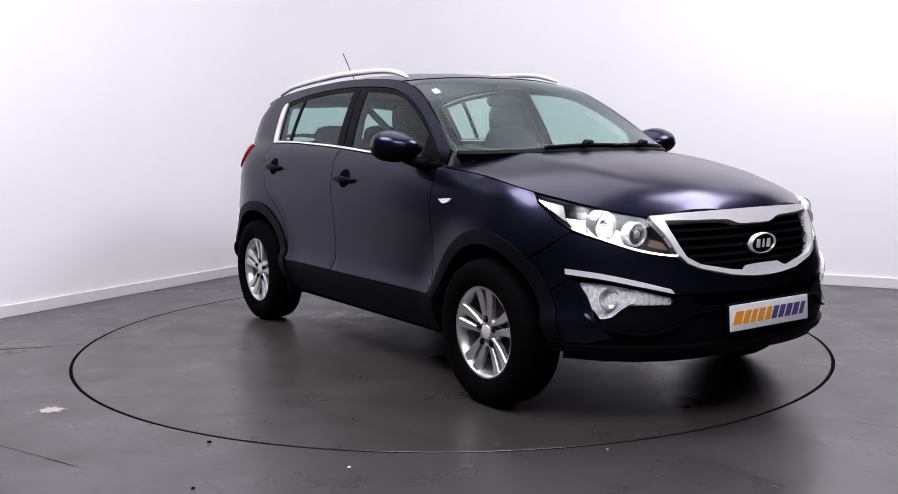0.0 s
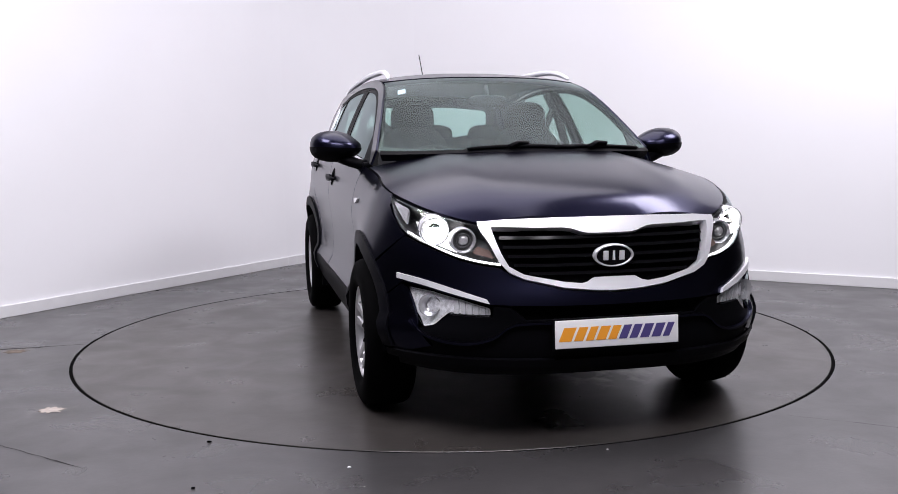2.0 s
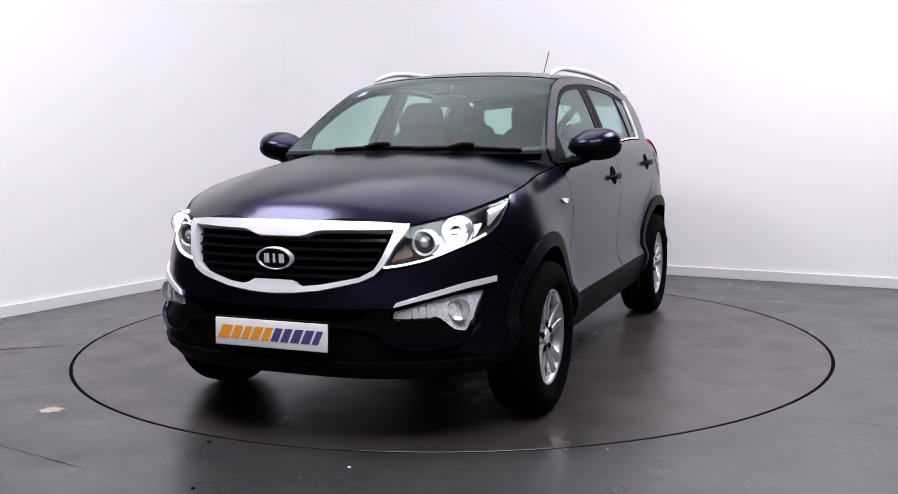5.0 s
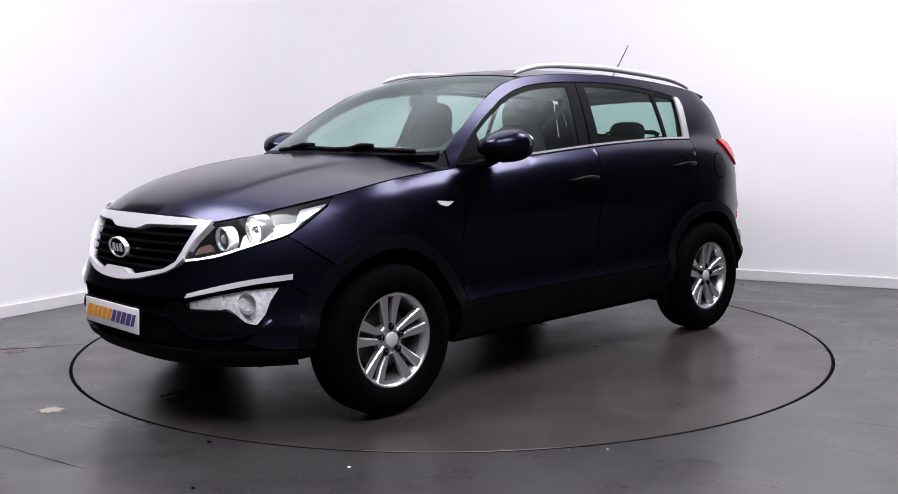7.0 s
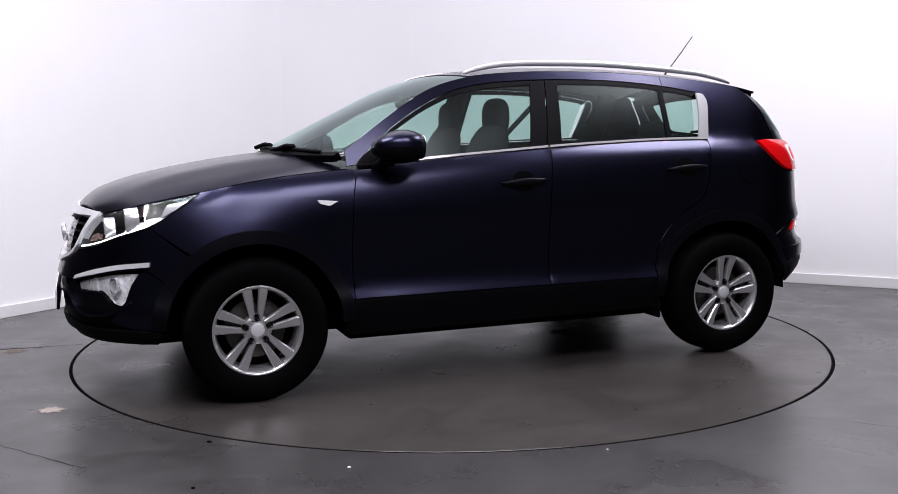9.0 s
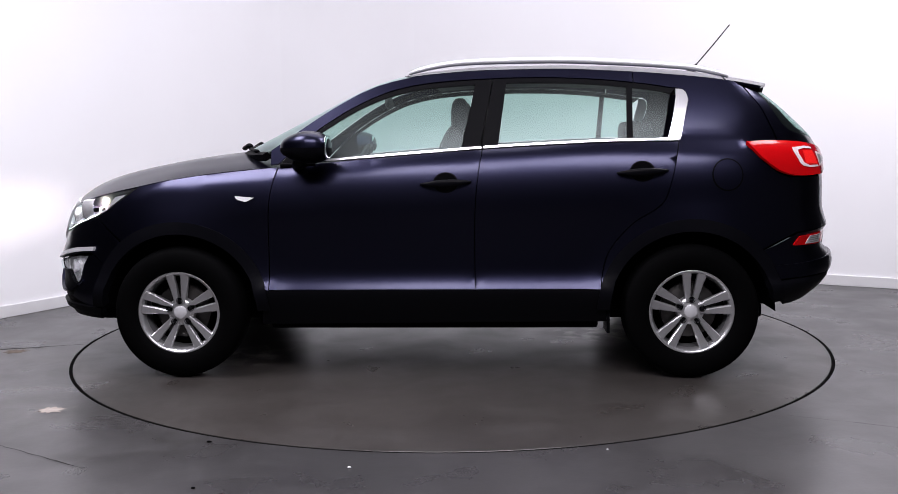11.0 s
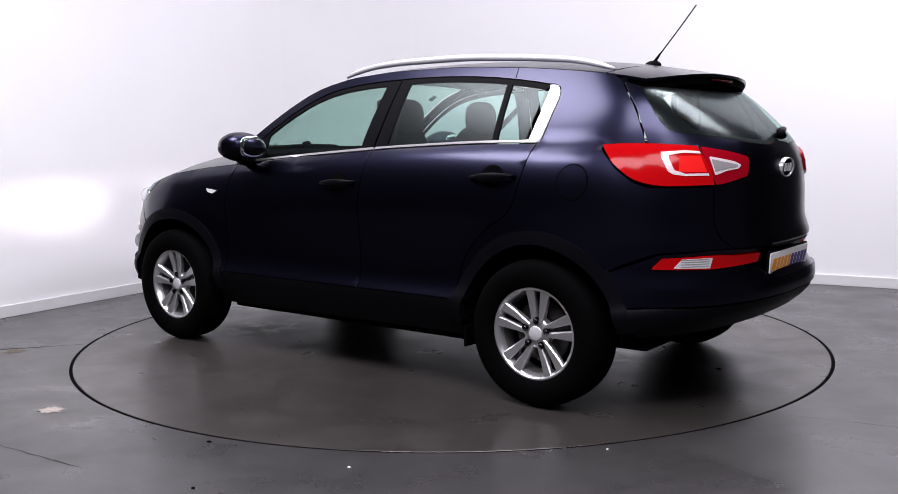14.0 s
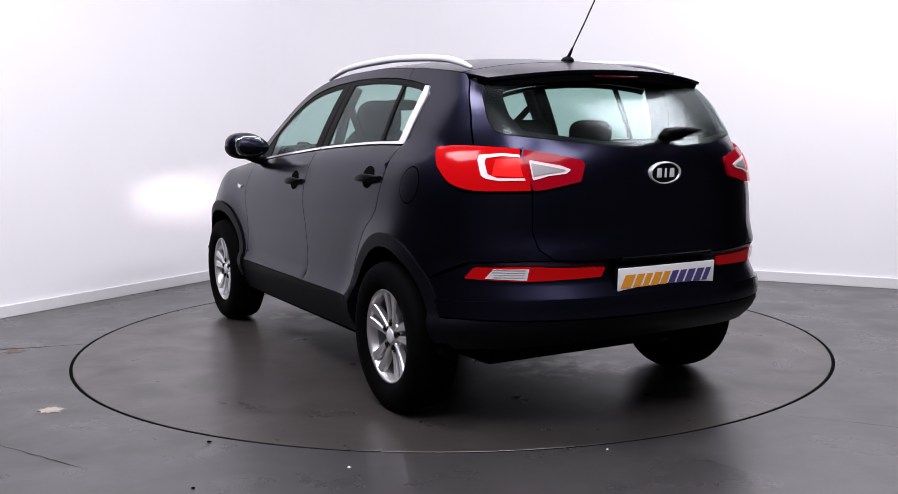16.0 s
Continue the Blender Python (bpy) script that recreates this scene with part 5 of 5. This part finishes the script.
    tube(bm, [(0, -1.468, 1.597), (0, -1.505, 1.645)], lambda t: 0.010 - 0.005 * t, None, 8, (1, 0, 0))
    part("foot", bm, PLASTIC, aerial)
    bm = bmesh.new()
    tube(bm, [(0, -1.495, 1.632), (0, -1.60, 1.755), (0, -1.69, 1.866)], 0.0036, None, 6, (1, 0, 0))
    part("rod", bm, TRIM, aerial, "thin dark aerial rod")

    # --- wheels
    for x in (-0.807, 0.807):
        for y, turn in ((1.32, 2), (-1.32, -4)):
            build_wheel(car, x, y, turn if x < 0 else 180 + turn)

    # --- cabin
    for x, y in ((0.36, 0.05), (-0.36, 0.05)):
        seat = new("front_seat")
        seat.parent = car
        seat["label"] = "black fabric front seat"
        bm = bmesh.new()
        blob(bm, (x, y + 0.25, 0.68), (0.25, 0.27, 0.09), 3)
        part("cushion", bm, FABRIC, seat)
        bm = bmesh.new()
        blob(bm, (x, y - 0.08, 0.98), (0.24, 0.075, 0.33), 3, 24, 14, lambda v: Vector((v.x * (1 - 0.25 * max(0, v.z)), v.y - 0.28 * v.z, v.z)))
        part("backrest", bm, FABRIC, seat)
        bm = bmesh.new()
        blob(bm, (x, y - 0.185, 1.345), (0.135, 0.05, 0.105), 2.8)
        tube(bm, [(x - 0.05, y - 0.18, 1.2), (x - 0.05, y - 0.18, 1.32)], 0.007, None, 8, (1, 0, 0))
        tube(bm, [(x + 0.05, y - 0.18, 1.2), (x + 0.05, y - 0.18, 1.32)], 0.007, None, 8, (1, 0, 0))
        part("headrest", bm, FABRIC, seat)
    bench = new("rear_bench")
    bench.parent = car
    bench["label"] = "black fabric rear bench"
    bm = bmesh.new()
    blob(bm, (0, -0.72, 0.70), (0.64, 0.26, 0.09), 4)
    part("cushion", bm, FABRIC, bench)
    bm = bmesh.new()
    blob(bm, (0, -1.05, 0.95), (0.63, 0.075, 0.28), 4, 32, 14, lambda v: Vector((v.x, v.y - 0.3 * v.z, v.z)))
    part("backrest", bm, FABRIC, bench)
    for x in (-0.38, 0.0, 0.38):
        bm = bmesh.new()
        blob(bm, (x, -1.15, 1.25), (0.13, 0.045, 0.07), 2.8)
        part("headrest", bm, FABRIC, bench)
    bm = bmesh.new()
    blob(bm, (0, 0.88, 0.98), (0.70, 0.26, 0.14), 4, 32, 14)
    box(bm, (-0.12, -0.2, 0.4), (0.12, 0.75, 0.80), 0.03)
    part("dashboard", bm, TRIM, car, "dark grey dashboard")
    bm = bmesh.new()
    m = Matrix.Translation((0.36, 0.56, 1.02)) @ pose(0, 0, 0, -62, 0, 0)
    ringp = [(0.185 + 0.014 * math.cos(2 * math.pi * i / 10), 0.014 * math.sin(2 * math.pi * i / 10)) for i in range(11)]
    lathe(bm, ringp, m, 36)
    tube(bm, [m @ Vector((-0.18, 0, 0)), m @ Vector((0.18, 0, 0))], 0.02, 0.012, 8)
    tube(bm, [m @ Vector((0, -0.18, 0)), m @ Vector((0, 0, 0))], 0.02, 0.012, 8)
    lathe(bm, [(0.0, 0.035), (0.05, 0.03), (0.06, 0.0)], m, 20)
    part("steering_wheel", bm, TRIM, car, "black steering wheel")
    bm = bmesh.new()
    blob(bm, (0, 0.30, 1.44), (0.115, 0.018, 0.035), 3)
    tube(bm, [(0, 0.30, 1.46), (0, 0.26, 1.53)], 0.012, None, 8, (1, 0, 0))
    part("rear_view_mirror", bm, TRIM, car, "dark interior mirror")
    for s in (1, -1):
        bm = bmesh.new()
        tube(bm, [(s * 0.600, -0.270, 1.42), (s * 0.50, -0.16, 1.27), (s * 0.36, -0.03, 1.06), (s * 0.22, 0.12, 0.82)], 0.022, 0.003, 6, (0, 1, 0))
        part("seat_belt", bm, FABRIC, car, "dark woven front seat belt")
    bm = bmesh.new()
    box(bm, (-0.60, -2.0, 0.74), (0.60, -1.18, 0.80), 0.02)
    part("luggage_floor", bm, TRIM, car)
    for s in (1, -1):
        bm = bmesh.new()
        # inner faces of the pillars
        tube(bm, [(s * 0.69, -0.27, 1.15), (s * 0.635, -0.28, 1.35), (s * 0.56, -0.29, 1.505)], 0.042, 0.025, 8, (1, 0, 0))
        part("pillar_trim", bm, TRIM, car, "dark grey pillar trim")
        bm = bmesh.new()
        tube(bm, [(s * 0.70, -1.34, 1.15), (s * 0.64, -1.38, 1.35), (s * 0.575, -1.40, 1.51)], 0.07, 0.03, 8, (1, 0, 0))
        part("pillar_trim", bm, TRIM, car, "dark grey pillar trim")
    return car


DISC_OB = build_room()
CAR = build_car()


# ---------------------------------------------------------------- what moves
def motions():
    """The turntable turns clockwise as seen from above and carries the car."""
    angle = [(0.0, -33.89), (0.5, -30.2), (1.0, -24.81), (1.5, -19.13), (2.0, -13.05), (2.5, -7.15), (3.0, -1.15), (3.5, 4.75), (4.0, 10.75), (4.5, 16.6), (5.0, 22.4),
             (5.5, 28.2), (6.0, 34.0), (6.5, 39.95), (7.0, 45.9), (7.5, 51.7), (8.0, 57.5), (8.5, 63.3), (9.0, 69.2), (9.5, 75.1), (10.0, 81.0), (10.5, 86.9),
             (11.0, 92.8), (11.5, 98.7), (12.0, 104.5), (12.5, 110.25), (13.0, 116.05), (13.5, 121.8), (14.0, 127.6), (14.5, 133.35), (15.0, 139.2), (15.5, 145.0), (16.0, 151.0)]
    walk(DISC_OB, [(t, pose(0, 0, 0, 0, 0, 180 - a)) for t, a in angle])
    walk(CAR, [(t, pose(0, 0, 0, 0, 0, 180 - a) @ pose(-0.1477, 0.0494, 0.0)) for t, a in angle])


motions()
